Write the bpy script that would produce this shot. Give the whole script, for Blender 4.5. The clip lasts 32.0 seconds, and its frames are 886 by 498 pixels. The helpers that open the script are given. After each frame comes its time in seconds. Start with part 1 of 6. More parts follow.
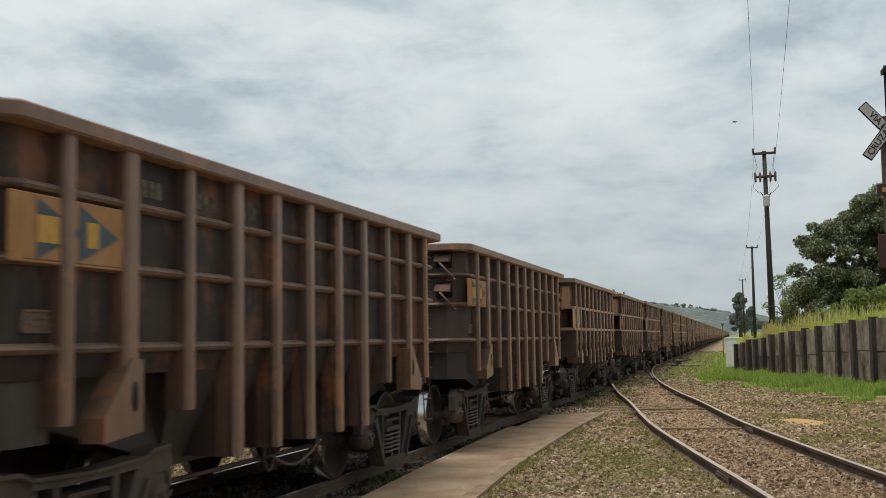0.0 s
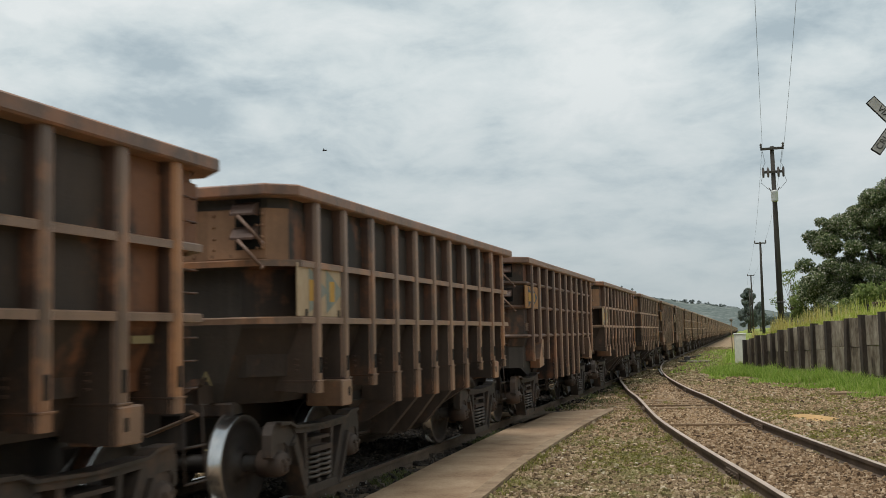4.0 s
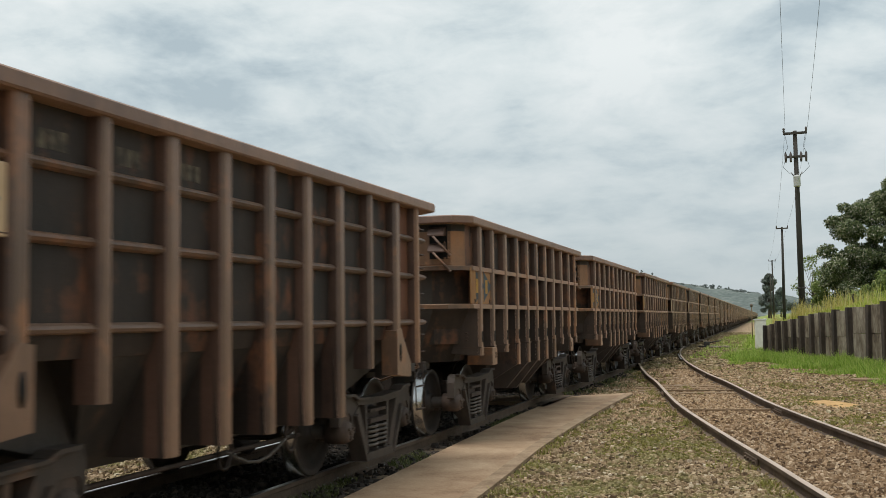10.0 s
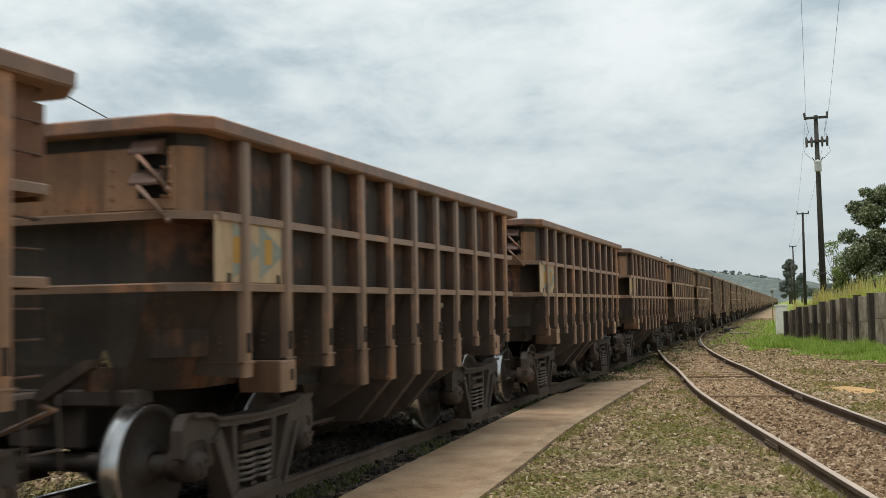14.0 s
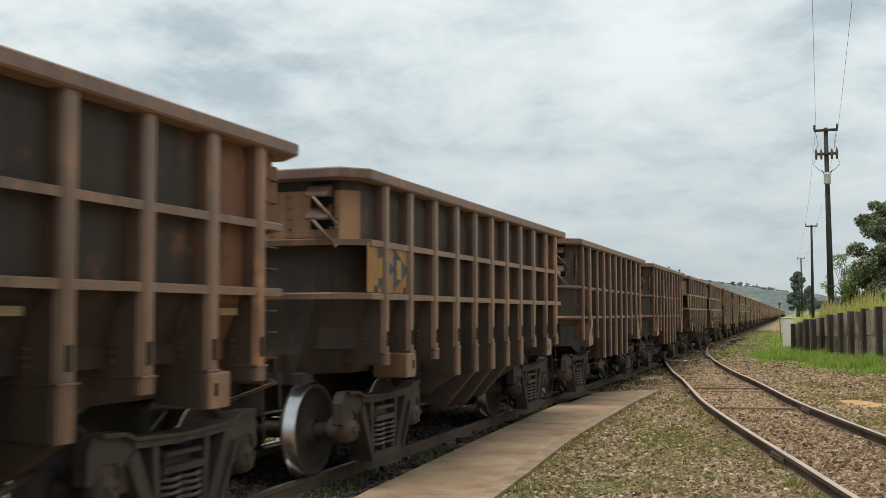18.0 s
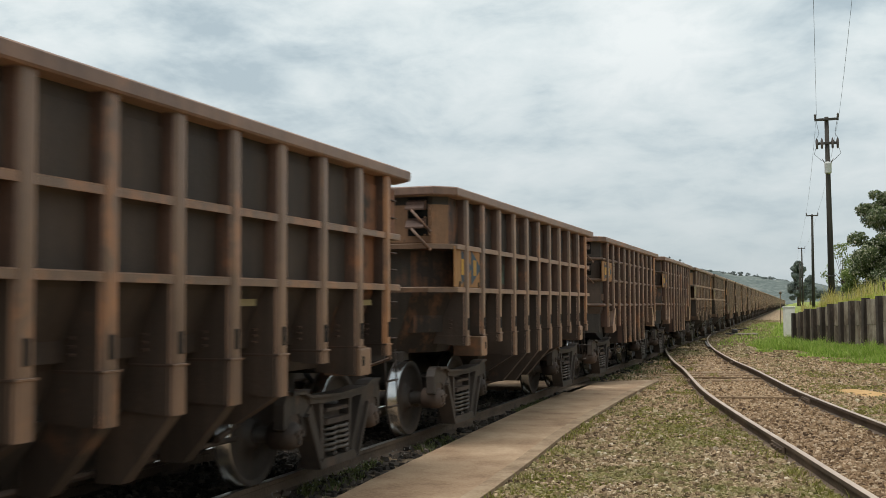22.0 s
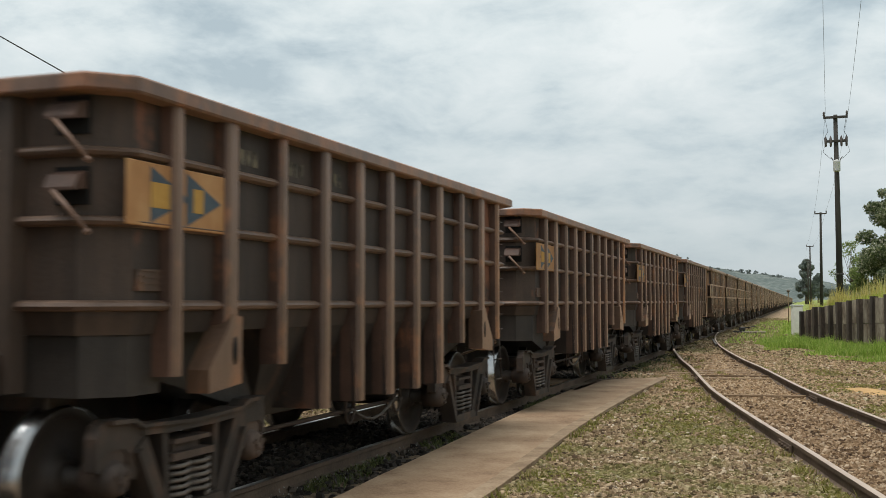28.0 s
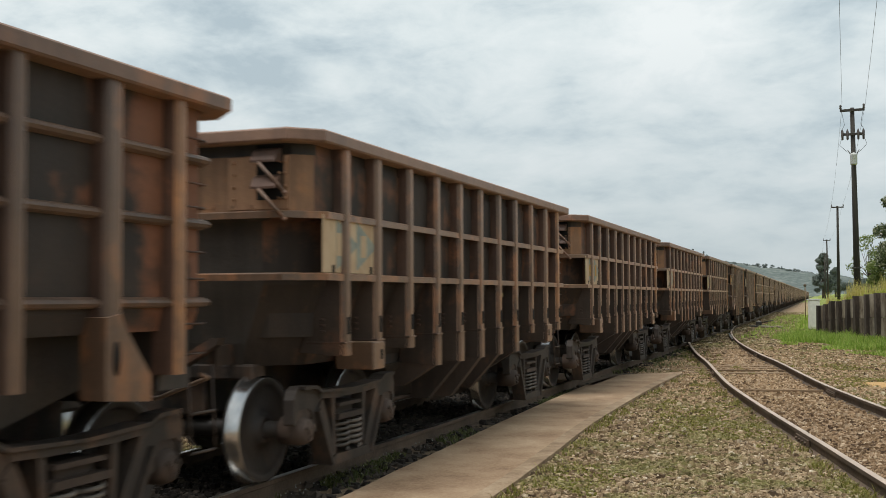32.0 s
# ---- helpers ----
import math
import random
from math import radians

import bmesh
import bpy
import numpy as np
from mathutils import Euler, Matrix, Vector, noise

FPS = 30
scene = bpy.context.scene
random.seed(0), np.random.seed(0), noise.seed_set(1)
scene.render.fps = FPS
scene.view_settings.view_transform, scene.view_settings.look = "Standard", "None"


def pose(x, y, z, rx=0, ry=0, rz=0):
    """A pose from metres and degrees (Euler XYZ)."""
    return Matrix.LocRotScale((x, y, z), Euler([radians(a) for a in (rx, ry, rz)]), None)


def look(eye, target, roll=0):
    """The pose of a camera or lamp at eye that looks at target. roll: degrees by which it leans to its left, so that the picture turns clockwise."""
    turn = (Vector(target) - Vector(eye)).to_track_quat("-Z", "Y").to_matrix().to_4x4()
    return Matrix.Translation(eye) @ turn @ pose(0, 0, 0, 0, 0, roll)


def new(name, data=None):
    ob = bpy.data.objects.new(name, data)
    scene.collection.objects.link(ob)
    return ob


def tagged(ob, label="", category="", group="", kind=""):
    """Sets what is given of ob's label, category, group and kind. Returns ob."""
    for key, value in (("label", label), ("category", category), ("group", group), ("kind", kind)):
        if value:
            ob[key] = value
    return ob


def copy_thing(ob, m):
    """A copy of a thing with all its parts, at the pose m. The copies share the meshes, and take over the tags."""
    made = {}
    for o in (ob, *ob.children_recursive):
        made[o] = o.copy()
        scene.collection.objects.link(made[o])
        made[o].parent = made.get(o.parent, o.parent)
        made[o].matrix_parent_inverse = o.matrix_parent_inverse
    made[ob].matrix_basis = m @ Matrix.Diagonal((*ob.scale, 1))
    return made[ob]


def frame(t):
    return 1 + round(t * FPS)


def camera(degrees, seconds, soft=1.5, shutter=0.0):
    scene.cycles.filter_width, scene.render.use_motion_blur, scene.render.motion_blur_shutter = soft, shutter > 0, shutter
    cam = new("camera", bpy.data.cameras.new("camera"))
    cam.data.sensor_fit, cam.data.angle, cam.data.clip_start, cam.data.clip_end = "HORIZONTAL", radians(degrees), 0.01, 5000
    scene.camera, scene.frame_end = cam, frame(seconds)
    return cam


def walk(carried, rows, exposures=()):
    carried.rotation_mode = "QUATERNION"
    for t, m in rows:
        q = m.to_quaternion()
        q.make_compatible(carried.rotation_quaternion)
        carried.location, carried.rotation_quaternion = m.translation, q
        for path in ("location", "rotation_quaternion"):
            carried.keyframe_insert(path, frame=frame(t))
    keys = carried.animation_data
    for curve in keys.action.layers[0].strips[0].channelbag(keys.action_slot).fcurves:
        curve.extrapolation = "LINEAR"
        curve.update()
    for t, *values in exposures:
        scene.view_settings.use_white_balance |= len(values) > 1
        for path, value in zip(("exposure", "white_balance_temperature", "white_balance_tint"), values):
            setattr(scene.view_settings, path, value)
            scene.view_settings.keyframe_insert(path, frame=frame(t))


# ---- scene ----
# ---- camera ----
cam = camera(45.28, 32.0, soft=0.3, shutter=0.22)
EYE = (0.0, 0.0, 1.76)
# seconds, pitch, roll and heading in degrees
PATH = [
    (0, 94.82, 0.92, 15.90), (0.5, 94.71, 0.99, 15.99), (1, 94.55, 0.91, 16.06),
    (1.5, 94.49, 0.98, 16.11), (2, 94.53, 1.01, 16.17), (2.5, 94.61, 1.05, 16.21),
    (3, 94.69, 1.16, 16.27), (3.5, 94.70, 1.22, 16.31), (5.5, 94.66, 1.24, 16.44),
    (6, 94.64, 1.14, 16.47), (6.5, 94.56, 1.06, 16.56), (7, 94.48, 0.90, 16.71),
    (7.5, 94.48, 0.92, 16.88), (8, 94.52, 0.89, 17.05), (8.5, 94.47, 0.88, 17.09),
    (9, 94.31, 0.94, 17.09), (9.5, 94.07, 0.91, 17.18), (10, 93.80, 0.78, 17.37),
    (10.5, 93.47, 0.63, 17.55), (11, 93.19, 0.64, 17.75), (11.5, 93.00, 0.69, 17.98),
    (12, 92.92, 0.66, 18.12), (12.5, 93.04, 0.85, 18.14), (13, 93.11, 0.95, 18.17),
    (13.5, 93.11, 0.94, 18.25), (14, 93.13, 1.01, 18.40), (14.5, 93.04, 0.85, 18.55),
    (16.5, 93.25, 0.59, 18.72), (17, 93.34, 0.47, 18.74), (17.5, 93.44, 0.33, 18.74),
    (18, 93.51, 0.12, 18.75), (18.5, 93.52, 0.03, 18.79), (19, 93.50, 0.07, 18.87),
    (19.5, 93.40, -0.05, 18.94), (20, 93.34, 0.04, 18.95), (20.5, 93.21, 0.08, 18.87),
    (21, 93.14, 0.15, 18.82), (21.5, 93.07, 0.24, 18.78), (22, 92.99, 0.26, 18.79),
    (22.5, 92.89, 0.09, 18.86), (23, 92.85, 0.04, 18.88), (23.5, 92.82, 0.07, 18.91),
    (24, 92.80, 0.05, 18.93), (24.5, 92.87, 0.22, 18.98), (25, 92.92, 0.24, 19.00),
    (25.5, 92.97, 0.22, 18.95), (27.5, 92.95, 0.31, 19.13), (28, 92.83, 0.07, 19.18),
    (28.5, 92.79, 0.11, 19.27), (29, 92.60, 0.05, 19.36), (29.5, 92.46, 0.25, 19.47),
    (30, 92.29, 0.11, 19.58), (30.5, 92.29, 0.29, 19.72), (31, 92.28, 0.13, 19.85),
    (31.5, 92.41, 0.19, 19.94), (32, 92.59, 0.28, 20.00),
]

walk(cam, [(t, pose(*EYE, a, b, c)) for t, a, b, c in PATH], [(0, -0.09), (7, -0.06), (13, 0.09), (32, 0.09)])

# ---- world and sun: a bright overcast sky ----
SUN_FROM = Vector((-0.16, -0.22, 0.96)).normalized()
SUN_EL, SUN_AZ = math.asin(SUN_FROM.z), math.atan2(SUN_FROM.x, SUN_FROM.y)
world = bpy.data.worlds.new("sky")
scene.world = world
world.use_nodes = True


def N(tree, kind, **kw):
    n = tree.nodes.new(kind)
    for k, v in kw.items():
        n.inputs[k].default_value = v
    return n


def ramp(tree, stops, interp="LINEAR"):
    n = tree.nodes.new("ShaderNodeValToRGB")
    n.color_ramp.interpolation = interp
    while len(n.color_ramp.elements) < len(stops):
        n.color_ramp.elements.new(0.5)
    for e, (p, c) in zip(n.color_ramp.elements, stops):
        e.position = p
        e.color = (*c, 1) if len(c) == 3 else c
    return n


def math_node(tree, op, a, b=None, clamp=False):
    n = tree.nodes.new("ShaderNodeMath")
    n.operation, n.use_clamp = op, clamp
    for i, v in enumerate((a, b)):
        if v is None:
            continue
        if isinstance(v, (int, float)):
            n.inputs[i].default_value = v
        else:
            tree.links.new(v, n.inputs[i])
    return n.outputs[0]


def mix(tree, fac, a, b, mode="MIX"):
    n = tree.nodes.new("ShaderNodeMix")
    n.data_type, n.blend_type = "RGBA", mode
    for sock, v in ((n.inputs[0], fac), (n.inputs[6], a), (n.inputs[7], b)):
        if isinstance(v, (int, float)):
            sock.default_value = v
        elif isinstance(v, tuple):
            sock.default_value = (*v, 1)
        else:
            tree.links.new(v, sock)
    return n.outputs[2]


def build_sky():
    t = world.node_tree
    t.nodes.clear()
    out, bg = t.nodes.new("ShaderNodeOutputWorld"), N(t, "ShaderNodeBackground", Strength=1.0)
    sky = t.nodes.new("ShaderNodeTexSky")
    sky.sky_type, sky.sun_disc = "NISHITA", False
    sky.sun_elevation, sky.sun_rotation = SUN_EL, SUN_AZ
    co = t.nodes.new("ShaderNodeTexCoord")
    sep = t.nodes.new("ShaderNodeSeparateXYZ")
    t.links.new(co.outputs["Generated"], sep.inputs[0])
    # cloud deck seen from below: flat layers that crowd together towards the horizon
    den = math_node(t, "ADD", math_node(t, "MAXIMUM", sep.outputs[2], 0.0), 0.27)
    u, v = math_node(t, "DIVIDE", sep.outputs[0], den), math_node(t, "DIVIDE", sep.outputs[1], den)
    com = t.nodes.new("ShaderNodeCombineXYZ")
    t.links.new(u, com.inputs[0]), t.links.new(v, com.inputs[1])
    mp = t.nodes.new("ShaderNodeMapping")
    mp.inputs["Location"].default_value, mp.inputs["Rotation"].default_value = (3.1, 1.7, 0), (0, 0, 0.12)
    mp.inputs["Scale"].default_value = (0.86, 0.86, 1)
    t.links.new(com.outputs[0], mp.inputs[0])
    big = N(t, "ShaderNodeTexNoise", Scale=2.1, Detail=9.0, Roughness=0.56, Distortion=0.25)
    fine = N(t, "ShaderNodeTexNoise", Scale=6.0, Detail=12.0, Roughness=0.60, Distortion=0.35)
    t.links.new(mp.outputs[0], big.inputs["Vector"]), t.links.new(mp.outputs[0], fine.inputs["Vector"])
    d = math_node(t, "ADD", math_node(t, "MULTIPLY", big.outputs[0], 0.68), math_node(t, "MULTIPLY", fine.outputs[0], 0.32))
    cloud = ramp(t, [(0.385, (0.445, 0.535, 0.58)), (0.44, (0.575, 0.66, 0.69)), (0.495, (0.70, 0.772, 0.782)), (0.59, (0.84, 0.885, 0.882))])
    t.links.new(d, cloud.inputs[0])
    # towards the horizon the deck turns to an even pale grey
    low = N(t, "ShaderNodeMapRange", **{"From Min": 0.0, "From Max": 0.24, "To Min": 0.85, "To Max": 0.0})
    t.links.new(sep.outputs[2], low.inputs[0])
    col = mix(t, low.outputs[0], cloud.outputs[0], (0.45, 0.515, 0.545))
    skyc = mix(t, 1.0, sky.outputs[0], (0.10, 0.10, 0.10), "MULTIPLY")
    col = mix(t, 0.06, col, skyc)
    t.links.new(col, bg.inputs[0]), t.links.new(bg.outputs[0], out.inputs[0])


build_sky()
sun = new("sun", bpy.data.lights.new("sun", "SUN"))
sun.data.energy, sun.data.angle, sun.data.color = 2.55, radians(30), (1.0, 0.965, 0.915)
sun.matrix_basis = look(SUN_FROM * 80, (0, 0, 0))


# ---- materials ----
def material(name, build, rough=0.8, metal=0.0, spec=0.3):
    m = bpy.data.materials.new(name)
    m.use_nodes = True
    t = m.node_tree
    b = t.nodes["Principled BSDF"]
    b.inputs["Roughness"].default_value, b.inputs["Metallic"].default_value = rough, metal
    b.inputs["Specular IOR Level"].default_value = spec
    build(t, b)
    return m


def coords(t, scale=(1, 1, 1), jitter=True):
    """Object space, shifted by each object's random value, so that alike parts differ."""
    co = t.nodes.new("ShaderNodeTexCoord")
    mp = t.nodes.new("ShaderNodeMapping")
    mp.inputs["Scale"].default_value = scale
    t.links.new(co.outputs["Object"], mp.inputs[0])
    if jitter:
        info = t.nodes.new("ShaderNodeObjectInfo")
        com = t.nodes.new("ShaderNodeCombineXYZ")
        for i, k in enumerate((37.0, 53.0, 29.0)):
            t.links.new(math_node(t, "MULTIPLY", info.outputs["Random"], k), com.inputs[i])
        t.links.new(com.outputs[0], mp.inputs["Location"])
    return mp.outputs[0]


def noise_of(t, vec, scale, detail=5.0, rough=0.55):
    n = N(t, "ShaderNodeTexNoise", Scale=scale, Detail=detail, Roughness=rough)
    t.links.new(vec, n.inputs["Vector"])
    return n.outputs[0]


def bump(t, b, height, strength, dist=0.02):
    n = N(t, "ShaderNodeBump", Strength=strength, Distance=dist)
    t.links.new(height, n.inputs["Height"])
    t.links.new(n.outputs[0], b.inputs["Normal"])


def speckled(stops, scale, fine=40.0, rough=0.85, strength=0.3, metal=0.0, stretch=(1, 1, 1), vary=0.25, spec=0.3, dist=0.02):
    """Colour from a coarse noise, broken up by a fine one, tinted per object."""
    def build(t, b):
        vec = coords(t, stretch)
        coarse, small = noise_of(t, vec, scale, 6), noise_of(t, vec, fine, 4)
        m = math_node(t, "ADD", math_node(t, "MULTIPLY", coarse, 0.7), math_node(t, "MULTIPLY", small, 0.3))
        r = ramp(t, stops)
        t.links.new(m, r.inputs[0])
        info = t.nodes.new("ShaderNodeObjectInfo")
        g = math_node(t, "ADD", math_node(t, "MULTIPLY", info.outputs["Random"], vary), 1 - vary / 2)
        hsv = N(t, "ShaderNodeHueSaturation")
        t.links.new(r.outputs[0], hsv.inputs["Color"]), t.links.new(g, hsv.inputs["Value"])
        t.links.new(hsv.outputs[0], b.inputs["Base Color"])
        bump(t, b, small, strength, dist)
    return lambda name: material(name, build, rough, metal, spec)


def rusty(name, dark, mid, warm, streak=0.5, rough=0.72, flake=0.62, ends=0.0, spec=0.35, sheen=0.0):
    """Old brown wagon paint: dust, vertical streaks and flaking orange rust, heavier towards the wagon's ends."""
    def build(t, b):
        vec = coords(t)
        down = coords(t, (1.0, 1.0, 0.12))
        patches, grain = noise_of(t, vec, 1.1, 7, 0.6), noise_of(t, vec, 26, 5)
        runs = noise_of(t, down, 7.0, 5, 0.6)
        base = ramp(t, [(0.36, dark), (0.62, mid)])
        t.links.new(math_node(t, "ADD", math_node(t, "MULTIPLY", patches, 0.6), math_node(t, "MULTIPLY", runs, 0.4)), base.inputs[0])
        info = t.nodes.new("ShaderNodeObjectInfo")
        k = math_node(t, "ADD", math_node(t, "MULTIPLY", info.outputs["Random"], 0.14), flake - 0.07)
        if ends:
            sep = t.nodes.new("ShaderNodeSeparateXYZ")
            co = t.nodes.new("ShaderNodeTexCoord")
            t.links.new(co.outputs["Object"], sep.inputs[0])
            far = math_node(t, "MULTIPLY", math_node(t, "SUBTRACT", math_node(t, "ABSOLUTE", sep.outputs[1]), 3.3), 1.4, True)
            high = math_node(t, "MULTIPLY", math_node(t, "SUBTRACT", sep.outputs[2], 1.75), 1.6, True)
            k = math_node(t, "SUBTRACT", k, math_node(t, "MULTIPLY", math_node(t, "MULTIPLY", far, high), ends))
            rear = math_node(t, "MULTIPLY", math_node(t, "SUBTRACT", sep.outputs[1], 2.6), 1.1, True)
            k = math_node(t, "SUBTRACT", k, math_node(t, "MULTIPLY", rear, 0.22))
        r = math_node(t, "ADD", math_node(t, "MULTIPLY", noise_of(t, vec, 2.3, 8, 0.66), 0.7), math_node(t, "MULTIPLY", runs, 0.3))
        f = math_node(t, "MULTIPLY", math_node(t, "SUBTRACT", r, k), 8.0, True)
        c = mix(t, math_node(t, "MULTIPLY", f, streak), base.outputs[0], warm)
        c = mix(t, math_node(t, "MULTIPLY", grain, 0.35), c, tuple(0.5 * v for v in dark))
        v = math_node(t, "ADD", math_node(t, "MULTIPLY", info.outputs["Random"], 0.46), 0.77)
        hsv = N(t, "ShaderNodeHueSaturation")
        t.links.new(c, hsv.inputs["Color"]), t.links.new(v, hsv.inputs["Value"])
        t.links.new(hsv.outputs[0], b.inputs["Base Color"])
        t.links.new(math_node(t, "ADD", math_node(t, "MULTIPLY", patches, 0.25), rough - 0.12), b.inputs["Roughness"])
        b.inputs["Coat Weight"].default_value, b.inputs["Coat Roughness"].default_value = 0.6 * sheen, 0.30
        # ore dust clinging to the ribs
        b.inputs["Sheen Weight"].default_value, b.inputs["Sheen Roughness"].default_value = sheen, 0.45
        b.inputs["Sheen Tint"].default_value = (0.95, 0.58, 0.38, 1)
        bump(t, b, math_node(t, "ADD", grain, patches), 0.35, 0.012)
    return material(name, build, rough, 0.0, spec)


# Side panels: shade of the recessed bays is part of this dark base.
M_PANEL = rusty("recess_shaded_panel_paint", (0.020, 0.0148, 0.0120), (0.056, 0.038, 0.029), (0.24, 0.092, 0.044), 0.8, 0.66, flake=0.560, ends=0.15, spec=0.4)
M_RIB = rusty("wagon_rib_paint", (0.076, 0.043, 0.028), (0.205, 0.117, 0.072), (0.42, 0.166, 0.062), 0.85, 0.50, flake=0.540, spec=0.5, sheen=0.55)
# Rusty flank colour, darkened to carry the shade between the ribs.
M_SIDE = rusty("shaded_rib_flank_rust", (0.044, 0.026, 0.019), (0.132, 0.070, 0.048), (0.34, 0.132, 0.056), 0.7, 0.6, flake=0.575)
# Hopper and end boxes: underside shade mixed into the base colour.
M_HOPPER = rusty("hopper_shaded_paint", (0.026, 0.0218, 0.0190), (0.066, 0.053, 0.044), (0.20, 0.098, 0.054), 0.5, 0.66, flake=0.60, spec=0.45)
M_RIM = rusty("wagon_rim_rust", (0.095, 0.052, 0.035), (0.220, 0.122, 0.078), (0.40, 0.158, 0.064), 0.75, 0.52, flake=0.53, spec=0.5, sheen=0.3)
M_BELT = rusty("belt_rust", (0.058, 0.036, 0.026), (0.155, 0.094, 0.063), (0.34, 0.138, 0.058), 0.7, 0.55, flake=0.57, spec=0.45, sheen=0.2)
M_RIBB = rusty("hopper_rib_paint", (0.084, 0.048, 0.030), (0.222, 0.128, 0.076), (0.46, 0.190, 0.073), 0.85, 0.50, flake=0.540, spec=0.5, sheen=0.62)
# Flanks and webs of the capped ribs, shade worked into their rust.
M_SIDEB = rusty("shaded_hopper_flank_rust", (0.048, 0.028, 0.020), (0.145, 0.078, 0.052), (0.36, 0.142, 0.060), 0.7, 0.6, flake=0.58)
M_WEB = rusty("shaded_hopper_web_paint", (0.041, 0.030, 0.0235), (0.096, 0.066, 0.049), (0.26, 0.120, 0.060), 0.6, 0.62, flake=0.585, spec=0.45)
M_RIBRUST = rusty("rear_rib_rust", (0.140, 0.072, 0.040), (0.310, 0.158, 0.080), (0.55, 0.24, 0.088), 0.9, 0.55, flake=0.47, spec=0.5, sheen=0.4)
M_CAPRUST = rusty("worn_rib_foot", (0.105, 0.060, 0.038), (0.245, 0.140, 0.083), (0.42, 0.185, 0.078), 0.8, 0.55, flake=0.55, spec=0.5, sheen=0.3)
# Hopper bays, likewise darkened in colour for their recess.
M_PANELB = rusty("recess_shaded_hopper_paint", (0.024, 0.0175, 0.0140), (0.064, 0.043, 0.031), (0.26, 0.106, 0.049), 0.8, 0.66, flake=0.575, ends=0.12, spec=0.4)
M_ENDRUST = rusty("end_panel_rust", (0.215, 0.120, 0.070), (0.40, 0.225, 0.130), (0.52, 0.24, 0.105), 0.75, flake=0.55)
# End faces: lighter copy without the shade painted into the bays.
M_ENDPANEL = rusty("open_end_paint", (0.048, 0.040, 0.034), (0.106, 0.086, 0.070), (0.28, 0.136, 0.072), 0.6, 0.66, flake=0.61, spec=0.4)
# Darker brown base for front faces, end ribs and end arms.
M_DARKEND = rusty("dark_end_paint", (0.034, 0.0245, 0.0195), (0.088, 0.058, 0.042), (0.28, 0.116, 0.056), 0.75, 0.66, flake=0.565, spec=0.4)
M_BEARING = rusty("bearing_rust", (0.040, 0.032, 0.028), (0.115, 0.080, 0.062), (0.20, 0.098, 0.055), 0.5, 0.65, spec=0.3)
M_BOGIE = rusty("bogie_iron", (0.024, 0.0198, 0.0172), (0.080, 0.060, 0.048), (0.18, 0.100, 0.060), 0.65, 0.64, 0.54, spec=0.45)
M_SPRING = rusty("spring_steel", (0.075, 0.066, 0.058), (0.19, 0.162, 0.138), (0.22, 0.145, 0.10), 0.4, 0.5)
M_TREAD = speckled([(0.3, (0.34, 0.34, 0.345)), (0.7, (0.56, 0.555, 0.55))], 3, 30, 0.20, 0.03, 1.0)("polished_steel")
M_WHEEL = rusty("wheel_iron", (0.026, 0.023, 0.021), (0.068, 0.053, 0.044), (0.13, 0.075, 0.046), 0.45, 0.6, spec=0.4)
M_RAILTOP = speckled([(0.3, (0.40, 0.38, 0.35)), (0.7, (0.58, 0.56, 0.52))], 2, 50, 0.30, 0.05, 1.0, vary=0.1)("rail_head_steel")
M_RAIL = speckled([(0.3, (0.060, 0.043, 0.032)), (0.7, (0.165, 0.116, 0.082))], 2.2, 30, 0.8, 0.3)("rusty_rail")
M_RAILWORN = speckled([(0.3, (0.30, 0.225, 0.168)), (0.7, (0.51, 0.41, 0.325))], 2, 50, 0.45, 0.1, vary=0.1)("worn_rusty_rail_head")
M_PLATE = speckled([(0.3, (0.25, 0.115, 0.045)), (0.5, (0.36, 0.185, 0.075)), (0.7, (0.45, 0.27, 0.125))], 2.6, 18, 0.7, 0.1, stretch=(1, 1, 0.5))("ochre_plate_paint")
M_PALE = speckled([(0.3, (0.38, 0.245, 0.14)), (0.5, (0.50, 0.365, 0.232)), (0.7, (0.58, 0.455, 0.31))], 2.6, 18, 0.7, 0.1, stretch=(1, 1, 0.5))("faded_plate_paint")
M_OLDPLATE = speckled([(0.42, (0.040, 0.032, 0.027)), (0.50, (0.085, 0.055, 0.036)), (0.56, (0.30, 0.145, 0.055)), (0.66, (0.42, 0.22, 0.09))], 3.4, 14, 0.75, 0.15)("flaking_orange_paint")
M_BLUE = speckled([(0.3, (0.050, 0.066, 0.085)), (0.7, (0.085, 0.115, 0.14))], 5, 20, 0.7, 0.1)("faded_blue_paint")
M_PALEBLUE = speckled([(0.3, (0.20, 0.23, 0.21)), (0.7, (0.34, 0.34, 0.27))], 5, 20, 0.7, 0.1)("washed_out_blue_paint")
M_FADEDMARK = speckled([(0.3, (0.20, 0.115, 0.060)), (0.7, (0.34, 0.20, 0.10))], 5, 20, 0.75, 0.1)("worn_off_emblem_paint")
M_YELLOW = speckled([(0.3, (0.42, 0.22, 0.045)), (0.7, (0.56, 0.33, 0.08))], 5, 20, 0.7, 0.1)("yellow_paint")
M_GREENPAINT = speckled([(0.40, (0.040, 0.040, 0.034)), (0.50, (0.062, 0.076, 0.058)), (0.66, (0.115, 0.155, 0.115))], 3.5, 20, 0.75, 0.1, stretch=(1, 0.4, 1.6))("faded_green_paint")
M_MARK = speckled([(0.42, (0.05, 0.043, 0.037)), (0.55, (0.15, 0.128, 0.09)), (0.7, (0.20, 0.165, 0.11))], 9, 20, 0.8, 0.1)("worn_stencil_paint")
